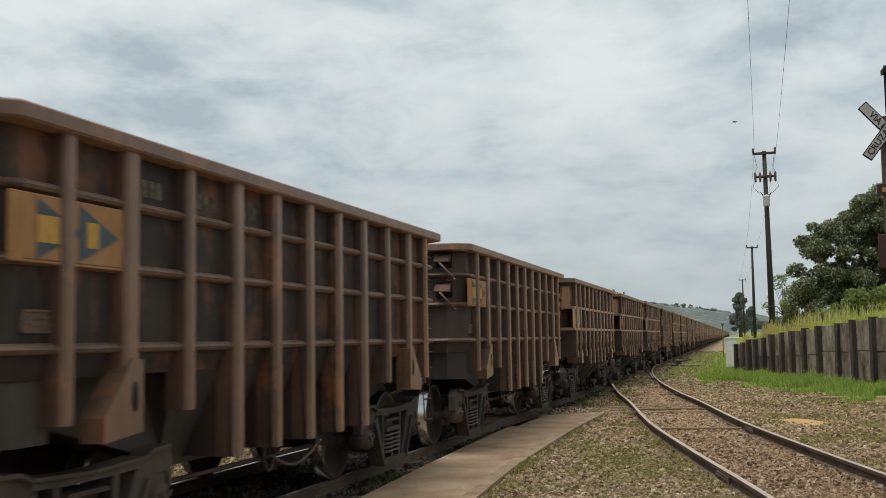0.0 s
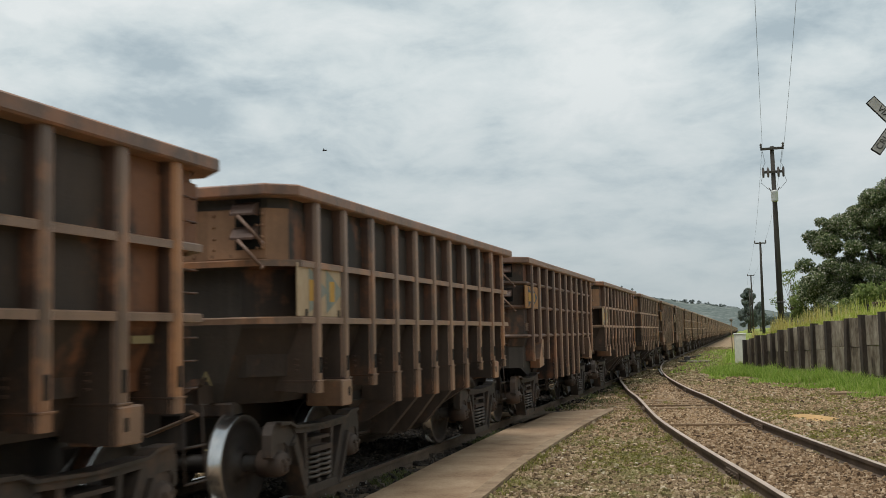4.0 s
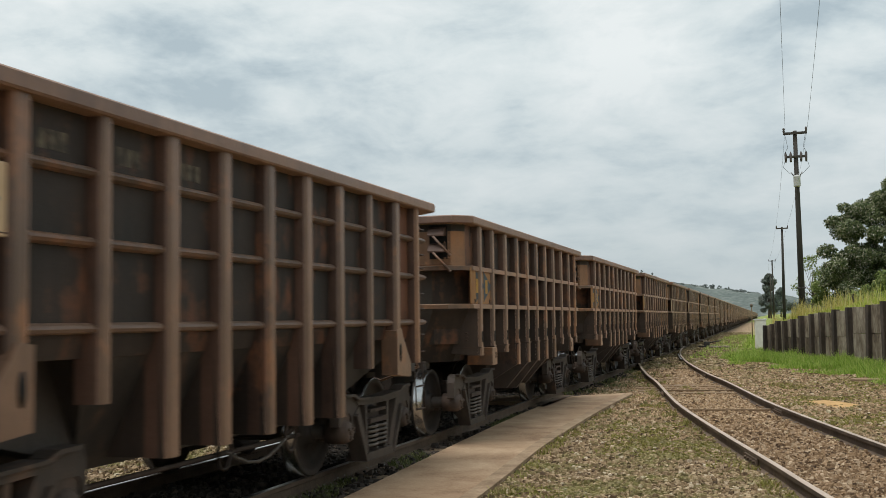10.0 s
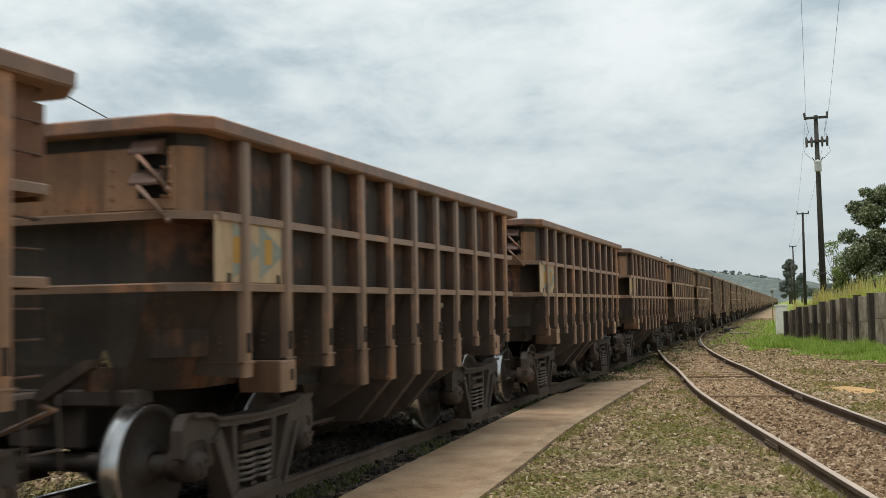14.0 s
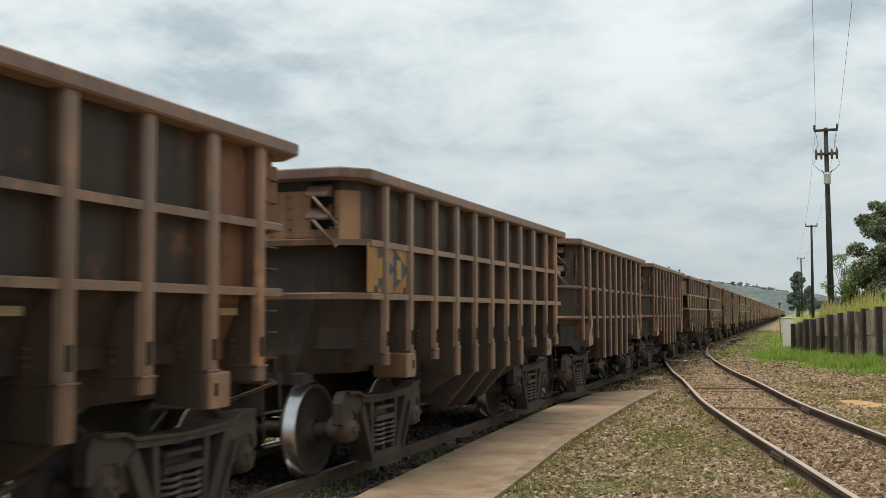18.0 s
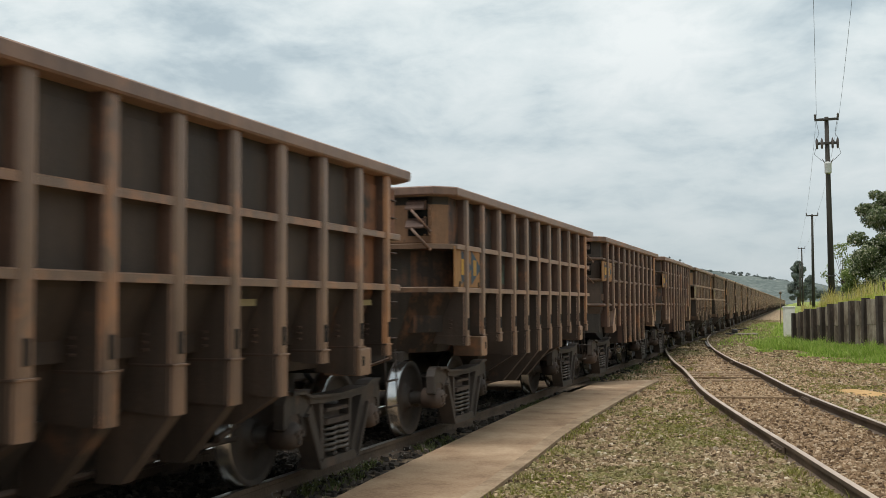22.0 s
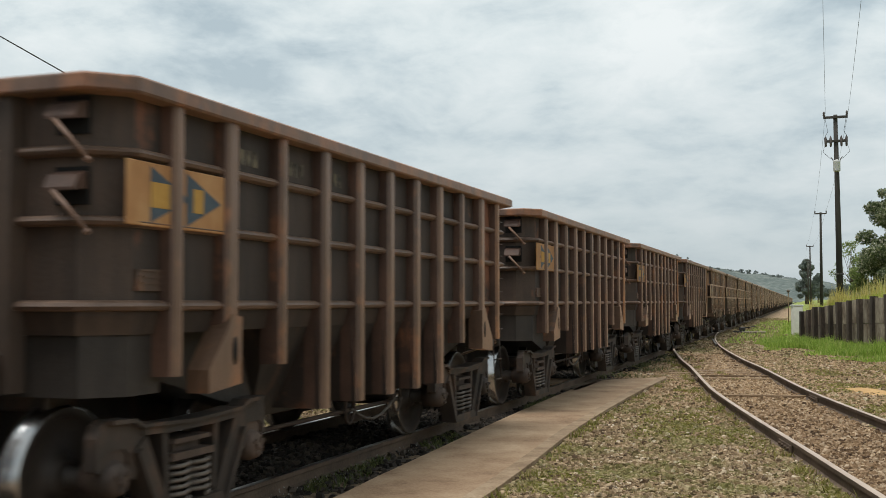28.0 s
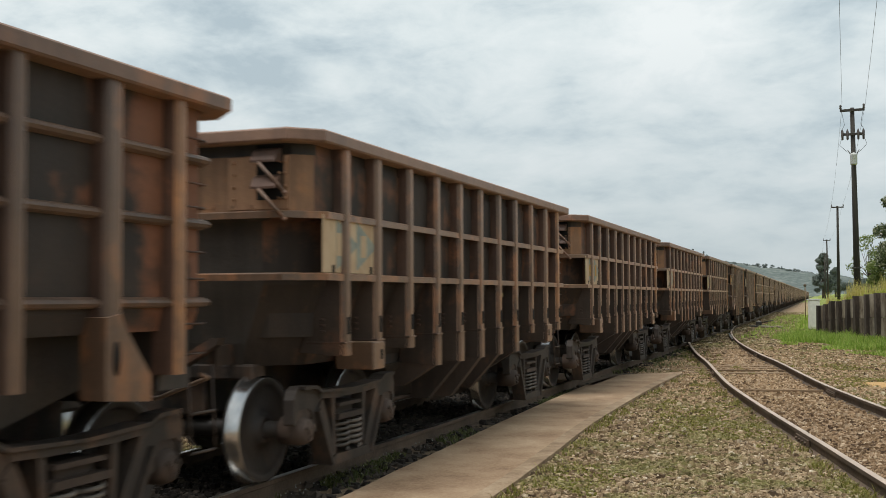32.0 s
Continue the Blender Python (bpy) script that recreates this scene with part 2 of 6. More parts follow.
M_LETTER = speckled([(0.3, (0.20, 0.155, 0.075)), (0.7, (0.31, 0.245, 0.125))], 6, 30, 0.8, 0.1)("faded_yellow_letter")
M_CONCRETE = speckled([(0.30, (0.158, 0.096, 0.058)), (0.43, (0.266, 0.174, 0.106)), (0.54, (0.325, 0.224, 0.141)), (0.68, (0.42, 0.306, 0.202))], 1.6, 34, 0.9, 0.45)("dusty_concrete_path")
M_PATHRIM = speckled([(0.30, (0.165, 0.108, 0.066)), (0.5, (0.30, 0.210, 0.132)), (0.68, (0.43, 0.325, 0.22))], 2.2, 30, 0.9, 0.4)("pale_concrete_edge")
# Dark concrete: painted lip shadow on the path's sides, dirt on the apron.
M_PATHEDGE = speckled([(0.3, (0.05, 0.036, 0.025)), (0.7, (0.16, 0.115, 0.078))], 3, 30, 0.95, 0.3)("shadow_and_dirt_concrete")
M_SLAB = speckled([(0.36, (0.050, 0.038, 0.027)), (0.46, (0.145, 0.113, 0.080)), (0.55, (0.235, 0.198, 0.148)), (0.68, (0.39, 0.345, 0.27))], 2.8, 18, 0.9, 0.3, stretch=(1, 1, 0.3), vary=0.4)("weathered_grey_slab")
M_POST = speckled([(0.3, (0.030, 0.025, 0.021)), (0.55, (0.075, 0.058, 0.046)), (0.7, (0.16, 0.118, 0.088))], 2.5, 20, 0.85, 0.3, stretch=(1, 1, 0.3))("rusty_dark_post")
M_WOOD = speckled([(0.3, (0.028, 0.026, 0.024)), (0.7, (0.085, 0.075, 0.065))], 3, 30, 0.9, 0.3, stretch=(1, 1, 0.08))("weathered_pole")
M_SLEEPER = speckled([(0.3, (0.14, 0.093, 0.056)), (0.7, (0.30, 0.210, 0.132))], 3, 26, 0.92, 0.4, stretch=(0.3, 1, 1))("dusty_sleeper")
# Main line sleepers, darkened in colour for the shade under the wagons.
M_SHADESLEEPER = speckled([(0.3, (0.03, 0.024, 0.019)), (0.7, (0.09, 0.07, 0.052))], 3, 26, 0.92, 0.4, stretch=(0.3, 1, 1))("shaded_sleeper")
M_METAL = speckled([(0.3, (0.05, 0.05, 0.05)), (0.7, (0.10, 0.095, 0.09))], 5, 30, 0.5, 0.1, 0.6)("dark_iron")
M_CABLE = speckled([(0.3, (0.03, 0.03, 0.03)), (0.7, (0.06, 0.06, 0.06))], 5, 30, 0.6, 0.1)("cable_sheath")
M_PORCELAIN = speckled([(0.3, (0.06, 0.05, 0.05)), (0.7, (0.13, 0.11, 0.10))], 5, 30, 0.25, 0.05)("glazed_insulator")
M_LIGHTGREY = speckled([(0.3, (0.48, 0.49, 0.48)), (0.7, (0.64, 0.64, 0.61))], 3, 24, 0.6, 0.1)("light_grey_paint")
M_WHITE = speckled([(0.3, (0.58, 0.58, 0.54)), (0.7, (0.80, 0.79, 0.73))], 4, 24, 0.6, 0.1)("dirty_white_paint")
# White lowered to grey, the shade of blades standing against bright sky.
M_GREYWHITE = speckled([(0.3, (0.22, 0.22, 0.205)), (0.7, (0.40, 0.39, 0.36))], 4, 24, 0.7, 0.1)("backlit_grey_white")
M_BLACK = speckled([(0.3, (0.006, 0.006, 0.006)), (0.7, (0.016, 0.015, 0.014))], 4, 24, 0.85, 0.1)("black_paint")
M_SAND = speckled([(0.3, (0.36, 0.21, 0.085)), (0.7, (0.56, 0.36, 0.16))], 3, 30, 0.95, 0.4)("orange_sand")
M_SIGNBROWN = speckled([(0.3, (0.030, 0.013, 0.010)), (0.7, (0.060, 0.024, 0.017))], 3, 24, 0.65, 0.1)("dark_red_brown_paint")
M_SIGNTEXT = speckled([(0.3, (0.26, 0.12, 0.06)), (0.7, (0.36, 0.18, 0.09))], 4, 24, 0.7, 0.1)("faded_orange_paint")
M_BARK = speckled([(0.3, (0.06, 0.045, 0.035)), (0.7, (0.16, 0.13, 0.10))], 4, 22, 0.95, 0.5, stretch=(1, 1, 0.25))("bark")


def leafy(name, stops, gloss=0.5):
    def build(t, b):
        geo = t.nodes.new("ShaderNodeNewGeometry")
        r = ramp(t, stops)
        t.links.new(geo.outputs["Random Per Island"], r.inputs[0])
        n = noise_of(t, coords(t), 0.7, 4)
        c = mix(t, math_node(t, "MULTIPLY", n, 0.55), r.outputs[0], stops[0][1])
        t.links.new(c, b.inputs["Base Color"])
        b.inputs["Subsurface Weight"].default_value = 0.0
        tr = t.nodes.new("ShaderNodeBsdfTranslucent")
        t.links.new(c, tr.inputs["Color"])
        mixer = N(t, "ShaderNodeMixShader", Fac=0.42)
        t.links.new(b.outputs[0], mixer.inputs[1]), t.links.new(tr.outputs[0], mixer.inputs[2])
        t.links.new(mixer.outputs[0], t.nodes["Material Output"].inputs[0])
    return material(name, build, gloss, 0.0, 0.3)


# Palest stops colour some leaves like glints of the sky.
M_LEAF = leafy("glossy_glint_leaves", [(0.0, (0.042, 0.064, 0.027)), (0.45, (0.135, 0.175, 0.073)), (0.75, (0.31, 0.345, 0.165)), (0.88, (0.54, 0.52, 0.35)), (1.0, (0.80, 0.76, 0.64))], 0.24)
M_BUSH = leafy("bush_leaves", [(0.0, (0.10, 0.14, 0.04)), (0.6, (0.24, 0.31, 0.09)), (1.0, (0.42, 0.45, 0.19))])
# Far foliage: distance haze is blended into these pale grey greens.
M_FARLEAF = leafy("hazed_tree_leaves", [(0.0, (0.13, 0.16, 0.145)), (0.6, (0.20, 0.235, 0.20)), (1.0, (0.28, 0.305, 0.26))], 0.8)
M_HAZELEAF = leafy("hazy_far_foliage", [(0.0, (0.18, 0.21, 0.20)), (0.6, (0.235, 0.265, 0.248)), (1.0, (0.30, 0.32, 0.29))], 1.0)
M_GRASS = leafy("fresh_grass", [(0.0, (0.16, 0.265, 0.036)), (0.5, (0.37, 0.53, 0.090)), (0.8, (0.54, 0.64, 0.16)), (1.0, (0.72, 0.70, 0.31))])
M_DRYGRASS = leafy("yellowing_grass", [(0.0, (0.28, 0.35, 0.05)), (0.45, (0.50, 0.54, 0.10)), (0.8, (0.66, 0.62, 0.20)), (1.0, (0.76, 0.66, 0.38))])
M_STRAW = leafy("straw_stalks", [(0.0, (0.42, 0.37, 0.09)), (0.5, (0.64, 0.55, 0.18)), (1.0, (0.80, 0.68, 0.38))])
M_WEED = leafy("small_weeds", [(0.0, (0.14, 0.135, 0.030)), (0.5, (0.27, 0.265, 0.065)), (0.8, (0.40, 0.36, 0.11)), (1.0, (0.50, 0.43, 0.20))])
# Weed green lowered so that the train's shade is in the colour.
M_RAILWEED = leafy("train_shaded_weeds", [(0.0, (0.060, 0.075, 0.024)), (0.6, (0.125, 0.145, 0.048)), (1.0, (0.27, 0.26, 0.12))])


def stony(name, stops, moss=False):
    def build(t, b):
        geo = t.nodes.new("ShaderNodeNewGeometry")
        r = ramp(t, stops)
        t.links.new(geo.outputs["Random Per Island"], r.inputs[0])
        n = noise_of(t, coords(t), 45, 4)
        c = mix(t, math_node(t, "MULTIPLY", n, 0.5), r.outputs[0], stops[0][1])
        if moss:
            vec = coords(t, jitter=False)
            k = math_node(t, "ADD", math_node(t, "MULTIPLY", noise_of(t, vec, 0.9, 5, 0.6), 0.6), math_node(t, "MULTIPLY", noise_of(t, vec, 7.0, 4, 0.6), 0.4))
            c = mix(t, math_node(t, "MULTIPLY", math_node(t, "MULTIPLY", math_node(t, "SUBTRACT", k, 0.47), 9.0, True), 0.62), c, (0.17, 0.175, 0.05))
            dark = math_node(t, "MULTIPLY", math_node(t, "SUBTRACT", noise_of(t, vec, 1.6, 5, 0.65), 0.52), 4.0, True)
            c = mix(t, math_node(t, "MULTIPLY", dark, 0.45), c, (0.13, 0.098, 0.066))
        t.links.new(c, b.inputs["Base Color"])
        bump(t, b, n, 0.3)
    return material(name, build, 0.9, 0.0, 0.25)


# Main line stones with the train's shade put into their colour.
M_SHADESTONE = stony("shaded_ballast_stone", [(0.0, (0.016, 0.0135, 0.0115)), (0.6, (0.054, 0.044, 0.036)), (1.0, (0.125, 0.098, 0.077))])
M_STONE = stony("ballast_stone", [(0.0, (0.060, 0.039, 0.023)), (0.22, (0.190, 0.128, 0.072)), (0.65, (0.42, 0.300, 0.178)), (0.94, (0.58, 0.445, 0.29)), (1.0, (0.78, 0.67, 0.52))], True)
M_RUSTSTONE = stony("rusty_siding_stone", [(0.0, (0.060, 0.036, 0.021)), (0.25, (0.190, 0.118, 0.064)), (0.7, (0.38, 0.255, 0.150)), (1.0, (0.58, 0.45, 0.31))])
M_SANDSTONE = stony("sandy_stone", [(0.0, (0.15, 0.095, 0.052)), (0.3, (0.33, 0.220, 0.125)), (0.7, (0.52, 0.365, 0.220)), (1.0, (0.68, 0.53, 0.36))])


def build_ground(t, b):
    co = t.nodes.new("ShaderNodeTexCoord").outputs["Object"]
    a, c, d = noise_of(t, co, 0.35, 8, 0.6), noise_of(t, co, 3.0, 6, 0.6), noise_of(t, co, 30, 5, 0.6)
    vor = N(t, "ShaderNodeTexVoronoi", Scale=36.0)
    t.links.new(co, vor.inputs["Vector"])
    dirt = ramp(t, [(0.2, (0.085, 0.058, 0.036)), (0.45, (0.21, 0.146, 0.088)), (0.75, (0.40, 0.29, 0.185))])
    t.links.new(math_node(t, "ADD", math_node(t, "MULTIPLY", vor.outputs["Distance"], 0.75), math_node(t, "MULTIPLY", d, 0.45)), dirt.inputs[0])
    gr = ramp(t, [(0.3, (0.13, 0.17, 0.036)), (0.7, (0.32, 0.36, 0.10))])
    t.links.new(c, gr.inputs[0])
    sep = t.nodes.new("ShaderNodeSeparateXYZ")
    t.links.new(co, sep.inputs[0])
    att = t.nodes.new("ShaderNodeAttribute")
    att.attribute_name = "turf"
    # turf: grass where the field says so, broken up by noise
    k = math_node(t, "ADD", att.outputs["Fac"], math_node(t, "MULTIPLY", math_node(t, "SUBTRACT", math_node(t, "ADD", math_node(t, "MULTIPLY", a, 0.5), math_node(t, "MULTIPLY", c, 0.5)), 0.5), 2.6))
    f = math_node(t, "MULTIPLY", math_node(t, "SUBTRACT", k, 0.42), 4.0, True)
    # ground colour is darkened here to paint the shade beneath the wagons
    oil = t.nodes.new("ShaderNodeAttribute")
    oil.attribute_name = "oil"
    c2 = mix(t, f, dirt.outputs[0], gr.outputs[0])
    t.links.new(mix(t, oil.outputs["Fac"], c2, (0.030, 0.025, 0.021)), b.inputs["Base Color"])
    bump(t, b, math_node(t, "ADD", vor.outputs["Distance"], d), 0.6, 0.03)


M_GROUND = material("gravelly_ground", build_ground, 0.95, 0.0, 0.2)


def build_hill(t, b):
    co = coords(t, jitter=False)
    # greys already hold the haze that lies before the hill
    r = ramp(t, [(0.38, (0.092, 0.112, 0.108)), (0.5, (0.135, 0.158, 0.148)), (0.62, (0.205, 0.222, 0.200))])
    t.links.new(math_node(t, "ADD", math_node(t, "MULTIPLY", noise_of(t, co, 0.015, 6), 0.5), math_node(t, "MULTIPLY", noise_of(t, co, 0.14, 5), 0.5)), r.inputs[0])
    t.links.new(r.outputs[0], b.inputs["Base Color"])


M_HILL = material("hazed_wooded_hill", build_hill, 1.0, 0.0, 0.0)


# ---- mesh helpers ----
def box(bm, x0, x1, y0, y1, z0, z1, bevel=0.0):
    vs = [bm.verts.new((x, y, z)) for x in (x0, x1) for y in (y0, y1) for z in (z0, z1)]
    fs = [bm.faces.new([vs[i] for i in q]) for q in ((0, 1, 3, 2), (4, 6, 7, 5), (0, 4, 5, 1), (2, 3, 7, 6), (0, 2, 6, 4), (1, 5, 7, 3))]
    if bevel:
        es = list({e for q in fs for e in q.edges})
        bmesh.ops.bevel(bm, geom=es, offset=bevel, segments=1, affect="EDGES", profile=0.5)


def prism(bm, pts, axis, a, b):
    """A polygon, given in the two axes other than the named one, extruded from a to b along that axis."""
    def at(p, v):
        return {"x": (v, p[0], p[1]), "y": (p[0], v, p[1]), "z": (p[0], p[1], v)}[axis]
    lo, hi = [bm.verts.new(at(p, a)) for p in pts], [bm.verts.new(at(p, b)) for p in pts]
    n = len(pts)
    bm.faces.new(lo), bm.faces.new(hi[::-1])
    for i in range(n):
        bm.faces.new((lo[i], lo[(i + 1) % n], hi[(i + 1) % n], hi[i]))


def rod(bm, p, q, r0, r1=None, n=8, caps=True):
    p, q = Vector(p), Vector(q)
    d = (q - p).normalized()
    s = d.orthogonal().normalized()
    c = d.cross(s)
    r1 = r0 if r1 is None else r1
    ring = lambda o, r: [bm.verts.new(o + r * (math.cos(2 * math.pi * i / n) * s + math.sin(2 * math.pi * i / n) * c)) for i in range(n)]
    lo, hi = ring(p, r0), ring(q, r1)
    for i in range(n):
        f = bm.faces.new((lo[i], lo[(i + 1) % n], hi[(i + 1) % n], hi[i]))
        f.smooth = n > 5
    if caps:
        bm.faces.new(lo[::-1]), bm.faces.new(hi)


def lathe(bm, profile, axis="x", centre=(0, 0, 0), n=28):
    """A profile of (along, radius) spun round an axis."""
    rings = []
    for a, r in profile:
        ring = []
        for i in range(n):
            u, v = r * math.cos(2 * math.pi * i / n), r * math.sin(2 * math.pi * i / n)
            p = {"x": (a, u, v), "y": (u, a, v), "z": (u, v, a)}[axis]
            ring.append(bm.verts.new(Vector(centre) + Vector(p)))
        rings.append(ring)
    for lo, hi in zip(rings, rings[1:]):
        for i in range(n):
            bm.faces.new((lo[i], lo[(i + 1) % n], hi[(i + 1) % n], hi[i])).smooth = True


def tube(bm, pts, r, n=6):
    """One bent round bar through the points."""
    pts = [Vector(p) for p in pts]
    rings, side = [], None
    for i, p in enumerate(pts):
        d = (pts[min(i + 1, len(pts) - 1)] - pts[max(i - 1, 0)]).normalized()
        side = d.orthogonal().normalized() if side is None else (side - d * side.dot(d)).normalized()
        c = d.cross(side)
        rings.append([bm.verts.new(p + r * (math.cos(2 * math.pi * k / n) * side + math.sin(2 * math.pi * k / n) * c)) for k in range(n)])
    for a, b in zip(rings, rings[1:]):
        for k in range(n):
            bm.faces.new((a[k], a[(k + 1) % n], b[(k + 1) % n], b[k])).smooth = True
    bm.faces.new(rings[0][::-1]), bm.faces.new(rings[-1])


def mesh_of(name, bm, mat):
    bmesh.ops.recalc_face_normals(bm, faces=bm.faces)
    me = bpy.data.meshes.new(name)
    bm.to_mesh(me)
    bm.free()
    me.materials.append(mat)
    return me


def part(name, bm, mat, parent, label="", at=None):
    """One mesh under a thing or a part; bm may be a mesh that is shared with alike parts."""
    me = bm if isinstance(bm, bpy.types.Mesh) else mesh_of(name, bm, mat)
    ob = new(name, me)
    ob.parent = parent
    if at is not None:
        ob.matrix_basis = at if isinstance(at, Matrix) else Matrix.Translation(at)
    return tagged(ob, label) if label else ob


def thing(name, label, category, at=(0, 0, 0), group="", kind="", mesh=None):
    ob = new(name, mesh)
    ob.matrix_basis = at if isinstance(at, Matrix) else Matrix.Translation(at)
    return tagged(ob, label, category, group, kind)


# ---- the plan ----
RAIL_Z = 0.17
GAUGE = 0.835  # half, to the rail's middle


def bend(y):
    """How far the main line has drifted sideways at y."""
    if y < 20:
        return 0.0
    return 0.011 * (y - 20) ** 2 / 80 if y < 60 else 0.22 + 0.011 * (y - 60)


def main_x(y):
    return -5.5 - bend(y) + 0.04 * math.exp(-((y - 16.5) / 3.5) ** 2)


SIDING = [(34.0, -75.0), (15.5, -35.0), (8.2, -15.0), (4.5, -3.0), (2.6, 4.0), (1.2, 10.2), (0.74, 12.3), (0.0, 15.6), (-0.72, 19.0), (-1.16, 21.4), (-2.0, 26.6), (-2.78, 31.0), (-3.95, 38.9), (-4.92, 48.0), (-5.5, 57.0), (-5.6, 62.0)]


def spline(knots, steps=6):
    pts = [Vector(k) for k in knots]
    pts = [2 * pts[0] - pts[1]] + pts + [2 * pts[-1] - pts[-2]]
    out = []
    for a, b, c, d in zip(pts, pts[1:], pts[2:], pts[3:]):
        for i in range(steps):
            u = i / steps
            out.append(0.5 * (2 * b + (c - a) * u + (2 * a - 5 * b + 4 * c - d) * u * u + (3 * b - a - 3 * c + d) * u ** 3))
    return out + [pts[-2]]


SIDE_LINE = spline(SIDING)
SIDE_X, SIDE_Y = [q.x for q in SIDE_LINE], [q.y for q in SIDE_LINE]
WALL_A, WALL_B = Vector((-0.33, 44.0)), Vector((6.2, 26.45))


def foot(y):
    """The foot of the bank beside the yard: the retaining wall's line, then the verge beyond it."""
    if y > 44:
        return -0.33 - 0.011 * (y - 44)
    k = (44 - max(y, 26.45)) / (44 - 26.45)
    return WALL_A.x + k * (WALL_B.x - WALL_A.x)


def wall_top(y):
    u = max(0.0, 44 - y) * 1.067
    return 1.36 + 0.090 * u - 0.0018 * u * u


def step01(a, b, v):
    u = min(1, max(0, (v - a) / (b - a)))
    return u * u * (3 - 2 * u)


def ground_z(y, d):
    """Height of the ground at y, d metres to the far side of the bank's foot."""
    if d <= 0.0:
        return 0.0
    wall = (wall_top(y) - 0.10) * step01(0.02, 0.10, d) + 0.16 * min(d, 6)
    slope = 1.15 * step01(0.0, 3.2, d) + 0.9 * step01(2.5, 9, d) + 0.02 * min(d, 60)
    return wall + (slope - wall) * step01(43.6, 47, y)


# ---- ground, hills ----
def build_terrain():
    ds = [-1500, -500, -150, -60, -30, -18, -12] + [-9 + 0.3 * i for i in range(30)] + [-0.02, 0.06, 0.14, 0.5, 1, 1.6, 2.3, 3.2, 4.2, 5.5, 7, 9, 13, 20, 40, 90, 250, 700, 1500]
    ys = [-1500, -600, -300, -120, -50, -20, -8, -2] + [2 + 1.0 * i for i in range(41)] + [43.5, 44.2, 45, 46, 47, 48.5, 50, 53, 57, 62, 70, 80, 95, 120, 160, 220, 320, 500, 900, 1500, 2600]
    verts, turf, oil = [], [], []
    for y in ys:
        for d in ds:
            x = foot(y) + d
            z = ground_z(y, d)
            if d > 0.3:
                z += 0.10 * noise.noise((x * 0.5, y * 0.5, 0))
            verts.append((x, y, z))
            g = 1.0 if d > 0.1 else step01(-3.6, -1.2, d) * step01(22, 27, y) if y < 46 else 0.62 * step01(-2.9, -0.6, d)
            if d < -6 and x < -9:
                g = 0.5
            if -4.3 < x < 2.2 and 6 < y < 24:
                g = max(g, 0.17)
            if y > 300 or y < -50:
                g = 0.9
            turf.append(g)
            # strength of the painted shade, full under the train
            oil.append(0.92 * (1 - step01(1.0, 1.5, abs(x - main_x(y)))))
    n = len(ds)
    faces = [(j * n + i, j * n + i + 1, (j + 1) * n + i + 1, (j + 1) * n + i) for j in range(len(ys) - 1) for i in range(n - 1)]
    me = bpy.data.meshes.new("ground")
    me.from_pydata(verts, [], faces)
    me.attributes.new("turf", "FLOAT", "POINT").data.foreach_set("value", turf)
    me.attributes.new("oil", "FLOAT", "POINT").data.foreach_set("value", oil)
    me.materials.append(M_GROUND)
    for p in me.polygons:
        p.use_smooth = True
    tagged(new("ground", me), "brown gravelly railway yard ground with patches of grass", "ground", kind="structure")


build_terrain()


def hill_top(x):
    return 31 + min(75, max(0.0, 40 - x) * 0.15)


def build_hill():
    verts, faces = [], []
    cols, rows, base = 150, 9, -25
    for j in range(rows):
        for i in range(cols):
            x = -1100 + 1500 * i / (cols - 1)
            top = hill_top(x) + 5 * noise.noise((x * 0.006, 3.0, 0)) + 3.5 * noise.noise((x * 0.03, 3.0, 5)) + 2.2 * noise.noise((x * 0.11, 3.0, 9))
            k = j / (rows - 1)
            verts.append((x, 1500 + 500 * k + 40 * noise.noise((x * 0.01, k * 3, 1)), base + (top - base) * math.sin(k * math.pi / 2) + 4 * k * noise.noise((x * 0.02, k * 8, 2))))
    for j in range(rows - 1):
        for i in range(cols - 1):
            a = j * cols + i
            faces.append((a, a + 1, a + cols + 1, a + cols))
    me = bpy.data.meshes.new("backdrop_hill")
    me.from_pydata(verts, [], faces)
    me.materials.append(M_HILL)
    tagged(new("backdrop_hill", me), "long hazy wooded hill on the horizon", "hill", kind="structure")


build_hill()

# ---- tracks ----
RAIL_PROFILE = [(-0.07, 0.0), (0.07, 0.0), (0.07, 0.012), (0.012, 0.035), (0.012, 0.115), (0.034, 0.125), (0.034, 0.165), (0.024, 0.17), (-0.024, 0.17), (-0.034, 0.165), (-0.034, 0.125), (-0.012, 0.115), (-0.012, 0.035), (-0.07, 0.012)]


def rail(name, line, side, parent, top=True):
    """A rail swept along a line of points in the plane, offset to one side."""
    bm = bmesh.new()
    rings = []
    for i, p in enumerate(line):
        t = (line[min(i + 1, len(line) - 1)] - line[max(i - 1, 0)]).normalized()
        nrm = Vector((t.y, -t.x))
        c = p + nrm * side
        rings.append([bm.verts.new((c.x + nrm.x * u, c.y + nrm.y * u, v)) for u, v in RAIL_PROFILE])
    n = len(RAIL_PROFILE)
    for a, b in zip(rings, rings[1:]):
        for i in range(n):
            f = bm.faces.new((a[i], a[(i + 1) % n], b[(i + 1) % n], b[i]))
            f.material_index = 1 if 6 <= i <= 8 else 0
    bm.faces.new(rings[0][::-1]), bm.faces.new(rings[-1])
    me = mesh_of(name, bm, M_RAIL)
    me.materials.append(M_RAILTOP if top else M_RAILWORN)
    return part(name, me, None, parent)


MAIN_LINE = [Vector((main_x(y), y)) for y in [-400, -100, -20, 0] + list(range(5, 70, 5)) + [75, 90, 120, 160, 220, 300, 420, 600]]
